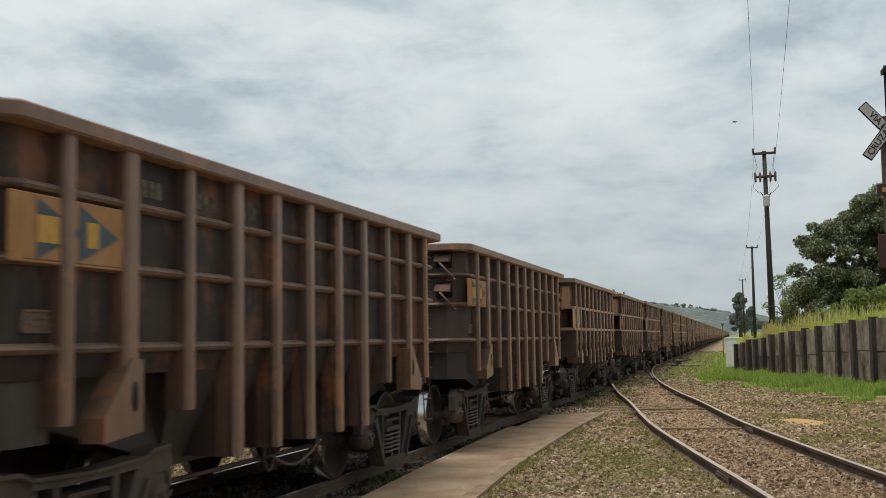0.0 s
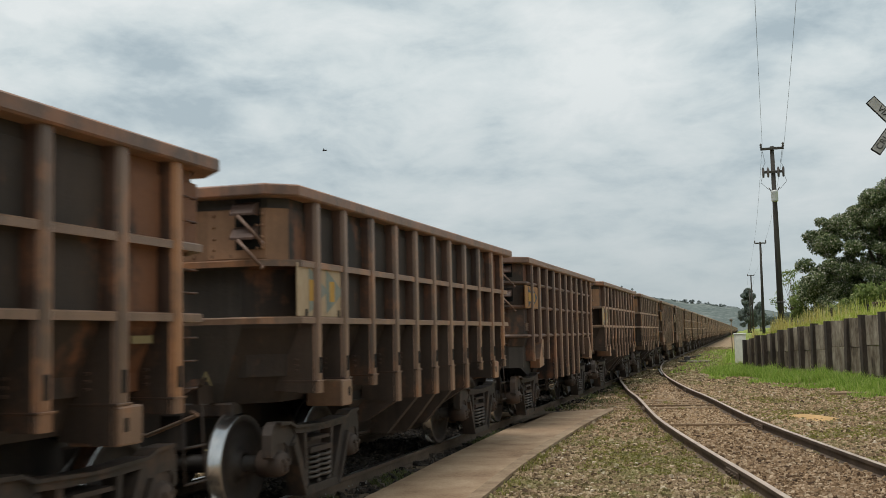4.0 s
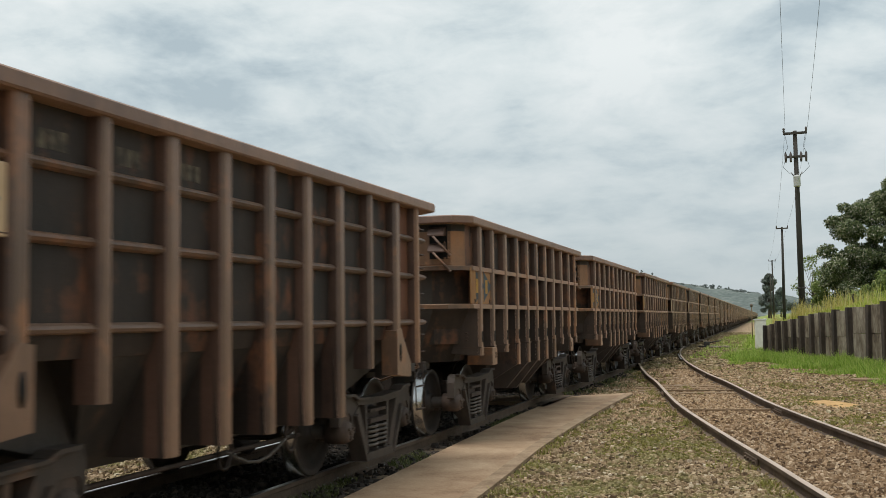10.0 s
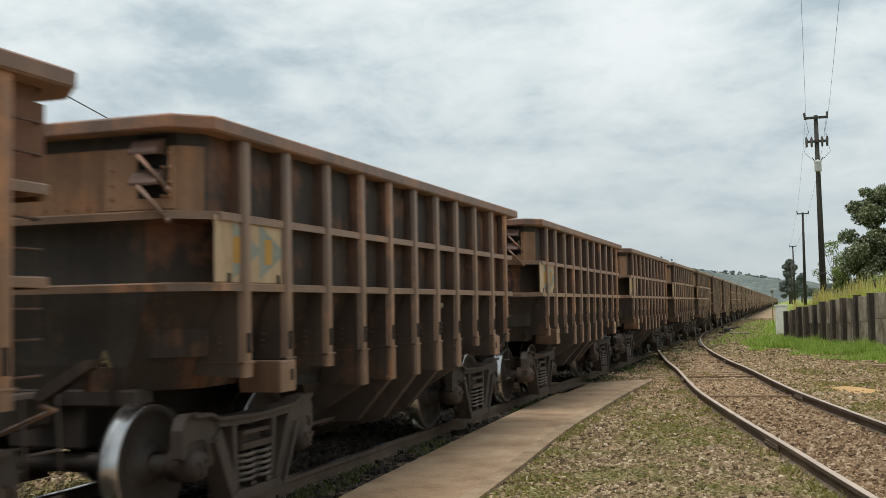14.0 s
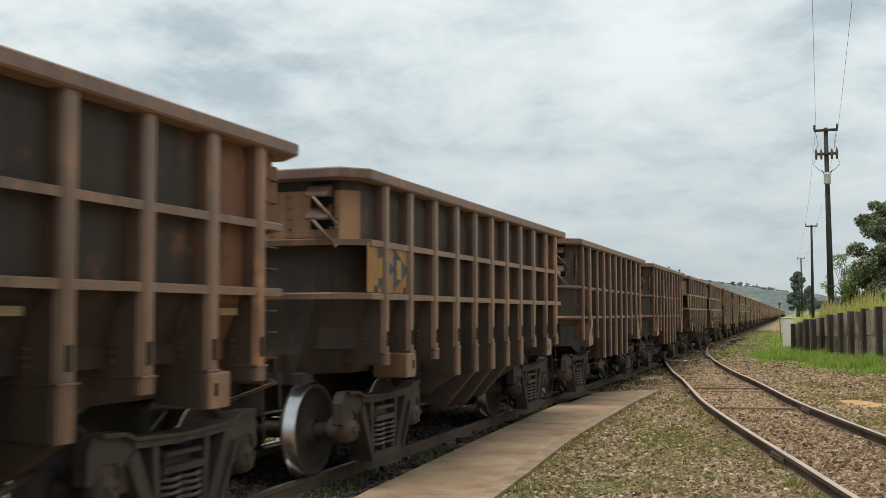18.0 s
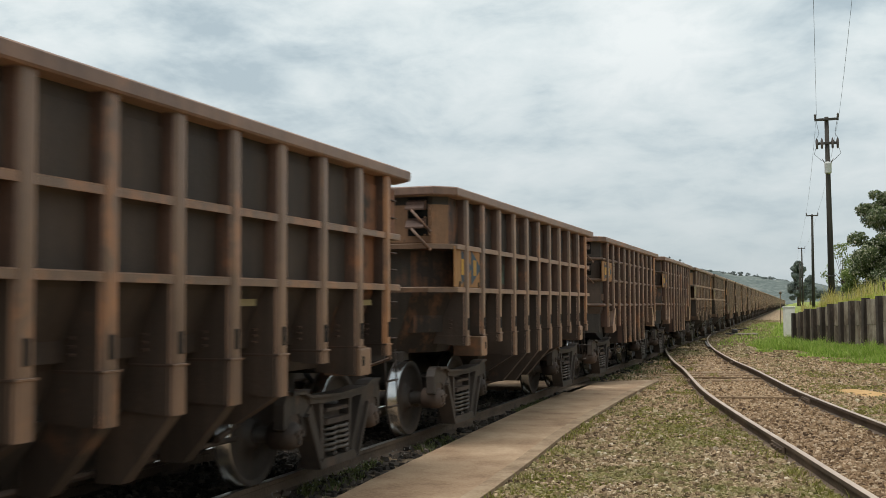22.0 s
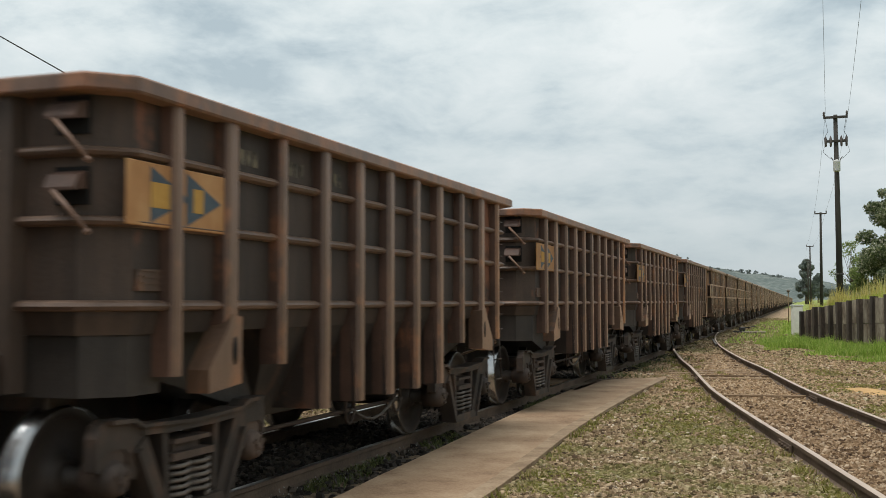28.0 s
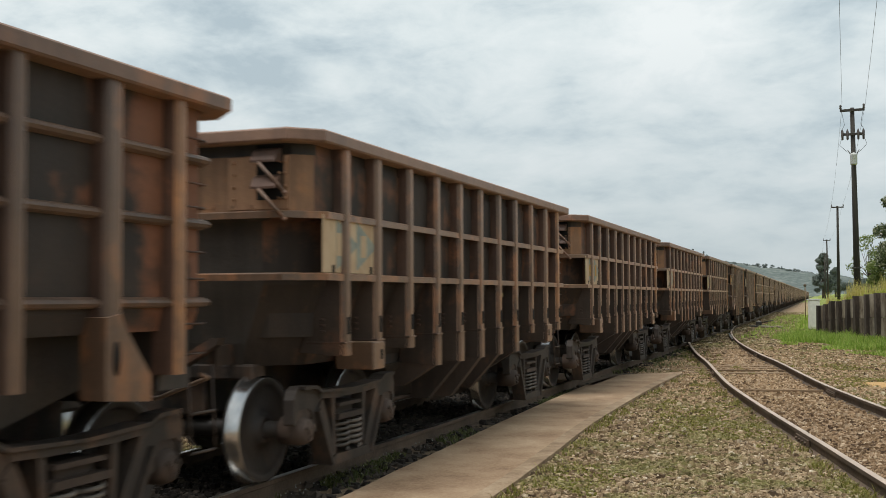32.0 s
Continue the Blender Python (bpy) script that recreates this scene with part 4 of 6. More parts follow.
def plants():
    rng = random.Random(21)
    big = []
    while len(big) < 270:
        h = rng.uniform(0.2, 6.5)
        lf = np.interp(h, [0, 1.6, 2.5, 3.6, 4.5, 5.2, 5.9, 6.5], [3.3, 3.6, 3.6, 3.0, 3.5, 1.7, 0.6, -0.7])
        rt = np.interp(h, [0, 2, 4, 6.5], [4.0, 4.6, 4.0, 1.3])
        big.append((rng.uniform(-lf, rt), rng.uniform(-2.4, 1.2) * (1.0 if h < 4 else 0.6), h, rng.uniform(0.28, 0.66)))
    tree("large dark glossy-leaved tree with a dense crown on the bank", 6.0, 56, 2.2, 1.6, 0.24, big, 200000, 0.118, M_LEAF, 1)
    tree("light green bushy shrub on the bank near the big tree", 2.95, 58, 2.0, 0.5, 0.03, crown(rng, 24, 0.95, 0.9, 0.3, 2.0, 0.22, 0.45), 5000, 0.13, M_BUSH, 2, "shrub", "shrub")
    tree("thin open shrub on the bank beside the line", 2.1, 66, 2.0, 1.0, 0.04, crown(rng, 22, 1.3, 0.8, 0.7, 3.1, 0.2, 0.45), 1500, 0.12, M_BUSH, 3, "shrub", "shrub")
    tree("low leafy bushes on the bank under the big tree", 6.8, 52, 2.3, 0.4, 0.02, crown(rng, 40, 3.6, 1.2, 0.0, 1.2, 0.3, 0.6), 9000, 0.17, M_BUSH, 6, "shrub", "shrub")
    tree("tall narrow far tree at the end of the verge", -1.25, 228, 1.4, 3.0, 0.3, crown(rng, 40, 1.5, 1.4, 1.2, 8.6, 0.55, 0.95), 9000, 0.36, M_FARLEAF, 4)
    tree("slim far tree beside the line", 1.1, 236, 1.4, 2.0, 0.22, crown(rng, 18, 0.8, 0.8, 0.8, 6.0, 0.5, 0.8), 3500, 0.36, M_FARLEAF, 7)
    tree("low far tree beside the line", 6.2, 240, 1.6, 1.0, 0.25, crown(rng, 30, 4.2, 3.0, 0.4, 3.4, 0.6, 1.2), 6000, 0.40, M_FARLEAF, 5)
    for i in range(46):
        x = -285 + 6.3 * i + rng.uniform(-3, 3)
        h = rng.choice((2.0, 2.6, 3.2, 5.0))
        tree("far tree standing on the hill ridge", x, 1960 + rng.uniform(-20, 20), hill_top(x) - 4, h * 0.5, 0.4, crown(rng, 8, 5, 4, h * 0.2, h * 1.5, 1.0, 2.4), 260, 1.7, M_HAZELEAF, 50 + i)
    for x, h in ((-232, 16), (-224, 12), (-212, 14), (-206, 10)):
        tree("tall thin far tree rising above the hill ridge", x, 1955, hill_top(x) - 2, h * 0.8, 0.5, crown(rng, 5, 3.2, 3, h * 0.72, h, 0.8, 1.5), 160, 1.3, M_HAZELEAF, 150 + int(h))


def blades(name, label, spots, mat, category="grass", seed=0, bendy=0.5):
    """Grass: spots are (x, y, z, height, width)."""
    rng = np.random.default_rng(seed)
    s = np.array(spots)
    n = len(s)
    a = rng.uniform(0, 2 * np.pi, n)
    side = np.stack([np.cos(a), np.sin(a), 0 * a], 1) * s[:, 4:5]
    lean = rng.normal(size=(n, 3)) * np.array([1, 1, 0]) * bendy * s[:, 3:4] * 0.6
    base = s[:, :3]
    up = np.zeros((n, 3))
    up[:, 2] = s[:, 3]
    mid, tip = base + up * 0.55 + lean * 0.35, base + up * (0.9 + 0.15 * rng.random((n, 1))) + lean
    v = np.stack([base - side, base + side, mid + side * 0.75, mid - side * 0.75, tip], 1).reshape(-1, 3)
    k = np.arange(n)[:, None] * 5
    me = bpy.data.meshes.new(name)
    me.from_pydata(v.tolist(), [], np.concatenate([k + [0, 1, 2], k + [0, 2, 3], k + [3, 2, 4]]).tolist())
    me.materials.append(mat)
    return thing(name, label, category, kind="stuff", mesh=me)


def grass():
    rng = random.Random(31)
    spots = []
    # strip at the foot of the wall
    while len(spots) < 42000:
        y = rng.uniform(25, 45.5)
        d = -abs(rng.gauss(0, 1.75)) - 0.12
        if noise.noise((foot(y) + d, y * 0.7, 3)) < -0.05 - 0.25 * d - 0.35:
            continue
        tuft = 0.75 + 0.9 * max(0, noise.noise(((foot(y) + d) * 1.3, y * 0.9, 23)))
        spots.append((foot(y) + d, y, -0.01, rng.uniform(0.10, 0.58) * tuft * max(0.3, 1.2 + 0.32 * d), rng.uniform(0.006, 0.016)))
    blades("verge_grass", "fresh green grass growing along the foot of the wall", spots, M_GRASS, seed=1)
    spots = []
    while len(spots) < 9000:
        y = rng.uniform(44, 95)
        d = 1.5 - 4.6 * rng.random() ** 1.5
        if noise.noise(((foot(y) + d) * 0.6, y * 0.35, 7)) < -0.12:
            continue
        spots.append((foot(y) + d, y, ground_z(y, d) - 0.02, rng.uniform(0.06, 0.26), rng.uniform(0.012, 0.03)))
    blades("meadow_grass", "short patchy green grass between the bank and the rails", spots, M_GRASS, seed=2)
    spots = []
    while len(spots) < 34000:
        y = rng.uniform(28, 62) if rng.random() < 0.7 else rng.uniform(62, 150)
        d = abs(rng.gauss(0, 2.4)) + 0.16
        tall = 1.0 + 0.9 * max(0, noise.noise(((foot(y) + d) * 0.4, y * 0.25, 11)))
        spots.append((foot(y) + d, y, ground_z(y, d) - 0.05, rng.uniform(0.12, 0.36) * tall, rng.uniform(0.012, 0.03) * (1 if y < 62 else 2.2)))
    for _ in range(2600):
        y = rng.uniform(30, 60)
        d = rng.uniform(0.3, 5)
        if noise.noise(((foot(y) + d) * 0.5, y * 0.4, 15)) > 0:
            spots.append((foot(y) + d, y, ground_z(y, d) - 0.05, rng.uniform(0.55, 0.95), rng.uniform(0.006, 0.014)))
    stalks = []
    while len(stalks) < 4200:
        y = rng.uniform(40, 56)
        d = 0.2 + rng.expovariate(0.7)
        k = noise.noise(((foot(y) + d) * 0.8, y * 0.5, 41))
        if k > -0.05:
            stalks.append((foot(y) + d, y, ground_z(y, d) - 0.05, rng.uniform(0.4, 0.95) * (0.8 + k), rng.uniform(0.006, 0.013)))
    blades("dry_stalks", "tall straw-coloured grass stalks on the bank", stalks, M_STRAW, seed=9, bendy=0.25)
    blades("bank_grass", "tall yellowing grass covering the bank", spots, M_DRYGRASS, seed=3, bendy=0.32)
    spots, shaded = [], []
    while len(spots) < 32000:
        if rng.random() < 0.13:
            y = rng.uniform(4, 40)
            x = main_x(y) + GAUGE + 0.09 + abs(rng.gauss(0, 0.16))
            if y > 24:
                x += abs(rng.gauss(0, 0.5))
            if y < 24.5 and x > np.interp(y, [4, 8.3, 11.7, 14.6, 18, 24], [-3.85, -3.97, -4.14, -4.28, -4.40, -4.42]) - 0.02:
                continue
            if noise.noise((x, y * 0.8, 2)) < 0.12:
                continue
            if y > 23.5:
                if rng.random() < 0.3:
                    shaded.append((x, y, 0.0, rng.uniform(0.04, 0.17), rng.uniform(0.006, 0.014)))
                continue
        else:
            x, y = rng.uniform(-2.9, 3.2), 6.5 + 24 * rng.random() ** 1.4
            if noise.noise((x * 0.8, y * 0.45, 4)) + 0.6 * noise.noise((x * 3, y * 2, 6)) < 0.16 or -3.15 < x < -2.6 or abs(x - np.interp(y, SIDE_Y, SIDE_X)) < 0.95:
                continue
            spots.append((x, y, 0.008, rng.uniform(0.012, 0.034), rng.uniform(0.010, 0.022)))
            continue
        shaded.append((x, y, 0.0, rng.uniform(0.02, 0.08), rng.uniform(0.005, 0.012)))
    # tufts along the siding rails and the edge of the footpath
    for _ in range(230):
        y = 7.5 + 26 * rng.random() ** 1.3
        k = rng.random()
        sx = float(np.interp(y, SIDE_Y, SIDE_X))
        x = sx - GAUGE - 0.10 - abs(rng.gauss(0, 0.12)) if k < 0.4 else sx + GAUGE + 0.10 + abs(rng.gauss(0, 0.15)) if k < 0.6 else float(np.interp(y, [0, 8.7, 11.5, 14.2, 18, 24.2], [-2.66, -2.74, -2.87, -3.03, -3.12, -3.10])) + 0.05 + abs(rng.gauss(0, 0.10)) if y < 24 else sx - 1.3 * rng.random()
        tall = rng.uniform(0.03, 0.13)
        for _ in range(rng.randint(12, 40)):
            spots.append((x + rng.gauss(0, 0.05), y + rng.gauss(0, 0.09), 0.0, tall * rng.uniform(0.4, 1.0), rng.uniform(0.004, 0.010)))
    blades("track_weeds", "small weeds and sparse grass in the ballast", spots, M_WEED, "weeds", 4, 0.9)
    blades("rail_weeds", "green weeds along the main line rail, darkened for the train's shade", shaded, M_RAILWEED, "weeds", 14, 0.9)

    spots = []
    for _ in range(90):
        y = rng.uniform(6.5, 12)
        x = main_x(y) + GAUGE + 0.15 + abs(rng.gauss(0, 0.13))
        if x < np.interp(y, [4, 8.3, 11.7, 14.6], [-3.85, -3.97, -4.14, -4.28]) - 0.03:
            spots.append((x, y, rng.uniform(0.05, 0.10), 0.016, 0.007))
    blades("weed_flowers", "tiny pale flower heads among weeds by the rail", spots, M_GREYWHITE, "flowers", 12, 0.9)


def stones(name, label, x, y, r, mat, rng):
    """Loose stones: chips with a worn top, one island each."""
    n = len(x)
    base = np.array([(1, 0.8, -0.5), (-0.9, 1, -0.5), (-1, -0.9, -0.5), (0.9, -1, -0.5), (0.62, 0.5, 0.45), (-0.55, 0.6, 0.5), (-0.6, -0.55, 0.4), (0.55, -0.6, 0.5)], float)
    v = base[None] * (0.7 + 0.6 * rng.random((n, 8, 1))) + 0.13 * rng.normal(size=(n, 8, 3))
    v[..., 0] *= 0.6 + 0.6 * rng.random((n, 1))
    a = rng.uniform(0, 2 * np.pi, n)
    c, s = np.cos(a)[:, None], np.sin(a)[:, None]
    v = np.stack([v[..., 0] * c - v[..., 1] * s, v[..., 0] * s + v[..., 1] * c, v[..., 2]], -1) * r[:, None, None]
    v += np.stack([x, y, r * (0.15 + 0.9 * rng.random(n))], -1)[:, None]
    f = np.array([(0, 1, 5, 4), (1, 2, 6, 5), (2, 3, 7, 6), (3, 0, 4, 7), (4, 5, 6, 7)])
    faces = (np.arange(n)[:, None, None] * 8 + f[None]).reshape(-1, 4)
    me = bpy.data.meshes.new(name)
    me.from_pydata(v.reshape(-1, 3).tolist(), [], faces.tolist())
    me.materials.append(mat)
    thing(name, label, "gravel", kind="stuff", mesh=me)


def ballast():
    rng = np.random.default_rng(12)
    n = 190000
    y = 7.0 / (1 - 0.83 * rng.random(n))
    x = -4.5 + 9.2 * rng.random(n)
    keep = ~((x < np.interp(y, [0, 8.7, 11.5, 14.2, 18, 24.2], [-2.66, -2.76, -2.89, -3.05, -3.14, -3.14]) + 0.02) & (y < 24.2)) & (x < np.interp(y, [0, 27, 44, 60], [4.6, 4.4, -0.8, -3])) & (x > np.interp(y, [0, 60], [-4.4, -4.6]))
    x, y = x[keep], y[keep]
    inside = np.abs(x - np.interp(y, SIDE_Y, SIDE_X)) < 0.75
    keep = ~(inside & (rng.random(len(x)) < 0.05))
    x, y = x[keep], y[keep]
    r = (0.0075 + 0.017 * rng.random(len(x)) ** 2 + 0.010 * (rng.random(len(x)) > 0.96)) * np.interp(y, [6, 20, 42], [0.95, 1.3, 2.0])
    inside = np.abs(x - np.interp(y, SIDE_Y, SIDE_X)) < 0.8
    # further off the siding lies in paler, sandy grit
    off = np.abs(x - np.interp(y, SIDE_Y, SIDE_X))
    sandy = rng.random(len(x)) < np.interp(y, [14, 21], [0.0, 0.85]) * np.interp(off, [0.8, 2.6], [1.0, 0.55])
    stones("ballast", "loose brown and grey ballast stones covering the ground", x[~inside & ~sandy], y[~inside & ~sandy], r[~inside & ~sandy], M_STONE, rng)
    stones("siding_ballast", "rust-stained brown stones between the siding rails", x[inside & ~sandy], y[inside & ~sandy], r[inside & ~sandy], M_RUSTSTONE, rng)
    stones("sandy_grit", "pale orange sandy grit along the far part of the siding", x[sandy], y[sandy], 0.8 * r[sandy], M_SANDSTONE, rng)
    n = 16000
    y = 36.0 / (1 - 0.68 * rng.random(n))
    x = main_x(60) + 1.0 + 2.9 * rng.random(n) - 0.011 * np.maximum(0, y - 60)
    stones("shoulder_ballast", "brown ballast stones on the shoulder beside the main line", x, y, 0.03 + 0.035 * rng.random(n), M_STONE, rng)
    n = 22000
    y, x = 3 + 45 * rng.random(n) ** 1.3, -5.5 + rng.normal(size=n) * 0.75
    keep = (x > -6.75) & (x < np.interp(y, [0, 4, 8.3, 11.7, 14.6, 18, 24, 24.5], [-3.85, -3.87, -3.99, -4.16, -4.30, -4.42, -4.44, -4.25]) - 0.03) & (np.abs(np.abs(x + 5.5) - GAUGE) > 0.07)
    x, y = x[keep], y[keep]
    stones("track_ballast", "main line ballast stones, coloured dark for the shade under the train", x, y, 0.018 + 0.028 * rng.random(len(x)), M_SHADESTONE, rng)
    n = 40000
    y, x = -2 + 34 * rng.random(n), -7.0 - 6 * rng.random(n) ** 1.5
    stones("far_side_ballast", "pale ballast stones on the ground beyond the train", x, y, 0.012 + 0.024 * rng.random(n), M_STONE, rng)


pole_line()
crossing_sign(2.13, 17.0)
yard_things()
plants()
for py, pz in ((-2.0, 8.93), (26.0, 3.98)):
    telegraph_pole(-12.0, py + 0.11, 0.0, pz - 0.1, False)
cable("service_wire", (-12.48, -2.0, 8.95), (-12.48, 26.0, 4.00), 0.05, 0.011, "dark wire hanging between poles beyond the train", 4)


# ---- ore wagons: y along the train, x towards the yard, z from the rail head ----
RIBS = [-3.74, -3.05, -2.26, -1.48, -0.74, 0.0, 0.74, 1.48, 2.26, 3.05, 3.74]


def octagon(hx, hy, ch):
    return [(hx, -hy + ch), (hx, hy - ch), (hx - ch, hy), (-hx + ch, hy), (-hx, hy - ch), (-hx, -hy + ch), (-hx + ch, -hy), (hx - ch, -hy)]


def loft(bm, levels, close_top=False, close_bottom=True):
    """Octagons (z, half width, half length, corner) joined from level to level."""
    rings = [[bm.verts.new((x, y, z)) for x, y in octagon(hx, hy, ch)] for z, hx, hy, ch in levels]
    for a, b in zip(rings, rings[1:]):
        for i in range(8):
            bm.faces.new((a[i], a[(i + 1) % 8], b[(i + 1) % 8], b[i]))
    if close_bottom:
        bm.faces.new(rings[-1])
    if close_top:
        bm.faces.new(rings[0])
    return rings


def ring_sweep(bm, profile, hx, hy, ch, z):
    """A profile of (outwards, up) carried round an octagon."""
    rings = []
    for o, u in profile:
        rings.append([bm.verts.new((x, y, z + u)) for x, y in octagon(hx + o, hy + o, ch + 0.4 * o)])
    n = len(profile)
    for k in range(n):
        a, b = rings[k], rings[(k + 1) % n]
        for i in range(8):
            bm.faces.new((a[i], a[(i + 1) % 8], b[(i + 1) % 8], b[i]))


def wagon_meshes():
    S = {}

    def put(key, name, bm, mat):
        S[key] = mesh_of(name, bm, mat)

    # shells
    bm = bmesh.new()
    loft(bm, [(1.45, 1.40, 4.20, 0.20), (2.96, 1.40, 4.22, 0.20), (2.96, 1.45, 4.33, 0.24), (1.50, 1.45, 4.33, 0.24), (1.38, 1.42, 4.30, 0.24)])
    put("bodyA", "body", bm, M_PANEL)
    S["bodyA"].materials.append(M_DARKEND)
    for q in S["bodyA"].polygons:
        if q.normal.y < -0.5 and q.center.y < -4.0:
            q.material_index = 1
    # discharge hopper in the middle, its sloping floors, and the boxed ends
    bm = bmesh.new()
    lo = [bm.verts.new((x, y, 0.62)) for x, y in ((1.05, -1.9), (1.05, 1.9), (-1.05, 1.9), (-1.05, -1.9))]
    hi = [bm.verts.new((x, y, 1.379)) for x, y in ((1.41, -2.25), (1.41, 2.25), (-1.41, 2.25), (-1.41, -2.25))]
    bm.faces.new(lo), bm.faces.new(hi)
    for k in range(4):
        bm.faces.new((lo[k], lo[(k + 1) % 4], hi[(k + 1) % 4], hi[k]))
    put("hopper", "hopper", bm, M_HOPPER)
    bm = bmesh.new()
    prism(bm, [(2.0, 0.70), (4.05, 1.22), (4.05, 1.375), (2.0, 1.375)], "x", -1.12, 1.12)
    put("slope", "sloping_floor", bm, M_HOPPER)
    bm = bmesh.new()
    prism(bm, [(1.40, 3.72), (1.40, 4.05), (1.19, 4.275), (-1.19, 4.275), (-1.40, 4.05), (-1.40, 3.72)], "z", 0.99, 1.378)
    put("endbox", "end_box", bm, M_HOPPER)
    bm = bmesh.new()
    loft(bm, [(1.25, 1.28, 4.10, 0.3), (2.2, 1.28, 4.14, 0.3), (2.96, 1.40, 4.22, 0.20), (2.96, 1.44, 4.27, 0.15), (2.79, 1.44, 4.27, 0.15), (2.785, 1.455, 4.33, 0.15), (2.31, 1.455, 4.33, 0.15), (2.24, 1.43, 4.22, 0.44), (1.80, 1.43, 4.22, 0.44), (1.70, 1.42, 4.21, 0.43), (1.20, 1.20, 4.17, 0.40), (1.00, 1.13, 4.12, 0.40)])
    for q in (-1, 1):
        for k in range(13):
            rod(bm, (-1.14 + 0.19 * k, q * 4.32, 2.36), (-1.14 + 0.19 * k, q * 4.345, 2.36), 0.02, 0.014, 6)
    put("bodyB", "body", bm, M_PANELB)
    S["bodyB"].materials.append(M_ENDRUST)
    S["bodyB"].materials.append(M_ENDPANEL)
    for q in S["bodyB"].polygons:
        if abs(q.normal.y) > 0.5 and 2.32 < q.center.z < 2.78 and abs(q.center.y) > 4.15:
            q.material_index = 1
        elif abs(q.normal.y) > 0.5 and abs(q.center.y) > 4.0:
            q.material_index = 2
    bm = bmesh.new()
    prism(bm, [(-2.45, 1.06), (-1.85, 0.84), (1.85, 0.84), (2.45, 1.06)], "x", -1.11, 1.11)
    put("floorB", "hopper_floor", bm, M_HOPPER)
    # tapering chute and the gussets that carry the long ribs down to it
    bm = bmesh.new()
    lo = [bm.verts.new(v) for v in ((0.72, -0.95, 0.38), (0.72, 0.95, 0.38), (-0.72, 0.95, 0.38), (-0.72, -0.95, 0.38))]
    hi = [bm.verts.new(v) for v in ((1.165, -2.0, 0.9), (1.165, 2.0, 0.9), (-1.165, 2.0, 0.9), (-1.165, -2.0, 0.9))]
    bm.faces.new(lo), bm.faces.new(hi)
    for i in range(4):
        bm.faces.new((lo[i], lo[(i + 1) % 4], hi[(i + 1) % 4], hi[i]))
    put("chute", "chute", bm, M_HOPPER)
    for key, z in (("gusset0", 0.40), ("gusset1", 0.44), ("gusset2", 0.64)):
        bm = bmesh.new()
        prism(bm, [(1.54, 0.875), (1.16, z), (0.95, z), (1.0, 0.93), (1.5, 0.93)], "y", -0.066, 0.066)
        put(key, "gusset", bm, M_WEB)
    # rim: rolled channel round the top
    bm = bmesh.new()
    ring_sweep(bm, [(0, 0.012), (0.15, 0.012), (0.165, 0.026), (0.165, 0.106), (0.15, 0.12), (-0.05, 0.12), (-0.05, 0.09), (0.0, 0.09)], 1.44, 4.335, 0.17, 2.868)
    put("rim", "top_rim", bm, M_RIM)
    # belts
    half = [(0.0, 0.045), (0.04, 0.042), (0.075, 0.022), (0.088, -0.004), (0.075, -0.03), (0.04, -0.044), (0.0, -0.045)]
    for key, z in (("beltA0", 2.53), ("beltA1", 2.095), ("beltA2", 1.565), ("beltC0", 2.088), ("beltC1", 1.52)):
        bm = bmesh.new()
        ring_sweep(bm, [(a, 0.78 * b) for a, b in half], 1.44, 4.32, 0.24, z)
        put(key, "belt", bm, M_BELT if "A" in key else M_RIM)
    ang = [(0.0, 0.032), (0.092, 0.028), (0.104, 0.018), (0.104, -0.034), (0.090, -0.034), (0.084, -0.004), (0.0, 0.0)]
    for key, z in (("beltB0", 2.29), ("beltB1", 1.77)):
        bm = bmesh.new()
        ring_sweep(bm, ang, 1.445, 4.28, 0.24, z)
        put(key, "belt", bm, M_RIBB)

    # ribs, built for the yard side; the other side is turned round
    def rib(key, w, z0, x0=1.38, x1=1.565, cap=False, flare=0.012, face=None):
        bm = bmesh.new()
        prism(bm, [(x0, -w / 2 - flare), (x1 - 0.080, -w / 2 - 0.004), (x1 - 0.036, -w / 2 + 0.004), (x1 - 0.010, -w / 2 + 0.016), (x1, -w / 2 + 0.036), (x1, w / 2 - 0.03), (x1 - 0.008, w / 2 - 0.010), (x1 - 0.032, w / 2), (x1 - 0.080, w / 2 + 0.004), (x0, w / 2 + flare)], "z", z0, 2.885)
        if z0 < 0.7:
            prism(bm, [(x0 + 0.01, 1.45), (x0 + 0.10, 1.45), (x1 - 0.033, z0), (1.02, z0), (1.05, 0.8)], "y", -w / 2 - 0.004, -w / 2 + 0.02)
        if cap:
            box(bm, x0 - 0.19, x1 + 0.010, -w / 2 - 0.02, w / 2 + 0.014, 1.190, 1.206, 0.003)
            # web that deepens towards the sloping hopper side
            prism(bm, [(x0 + 0.03, 1.74), (x1 - 0.04, 1.74), (x1 - 0.04, z0), (1.13, z0 + 0.02), (1.15, 1.18), (1.34, 1.60)], "y", -w / 2 - 0.016, w / 2 + 0.008)
            prism(bm, [(x0 - 0.01, -w / 2 - 0.014), (x1 - 0.02, -w / 2 - 0.006), (x1 + 0.003, -w / 2 + 0.012), (x1 + 0.003, w / 2 - 0.012), (x1 - 0.02, w / 2 + 0.006), (x0 - 0.06, w / 2 + 0.012)], "z", z0 - 0.004, 1.19)
            for k in range(3):
                rod(bm, (x0 - 0.02, -w / 2 - 0.06, 1.30 + 0.05 * k), (x0 + 0.012, -w / 2 - 0.06, 1.30 + 0.05 * k), 0.011, n=6)
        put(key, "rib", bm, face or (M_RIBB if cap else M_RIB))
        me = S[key]
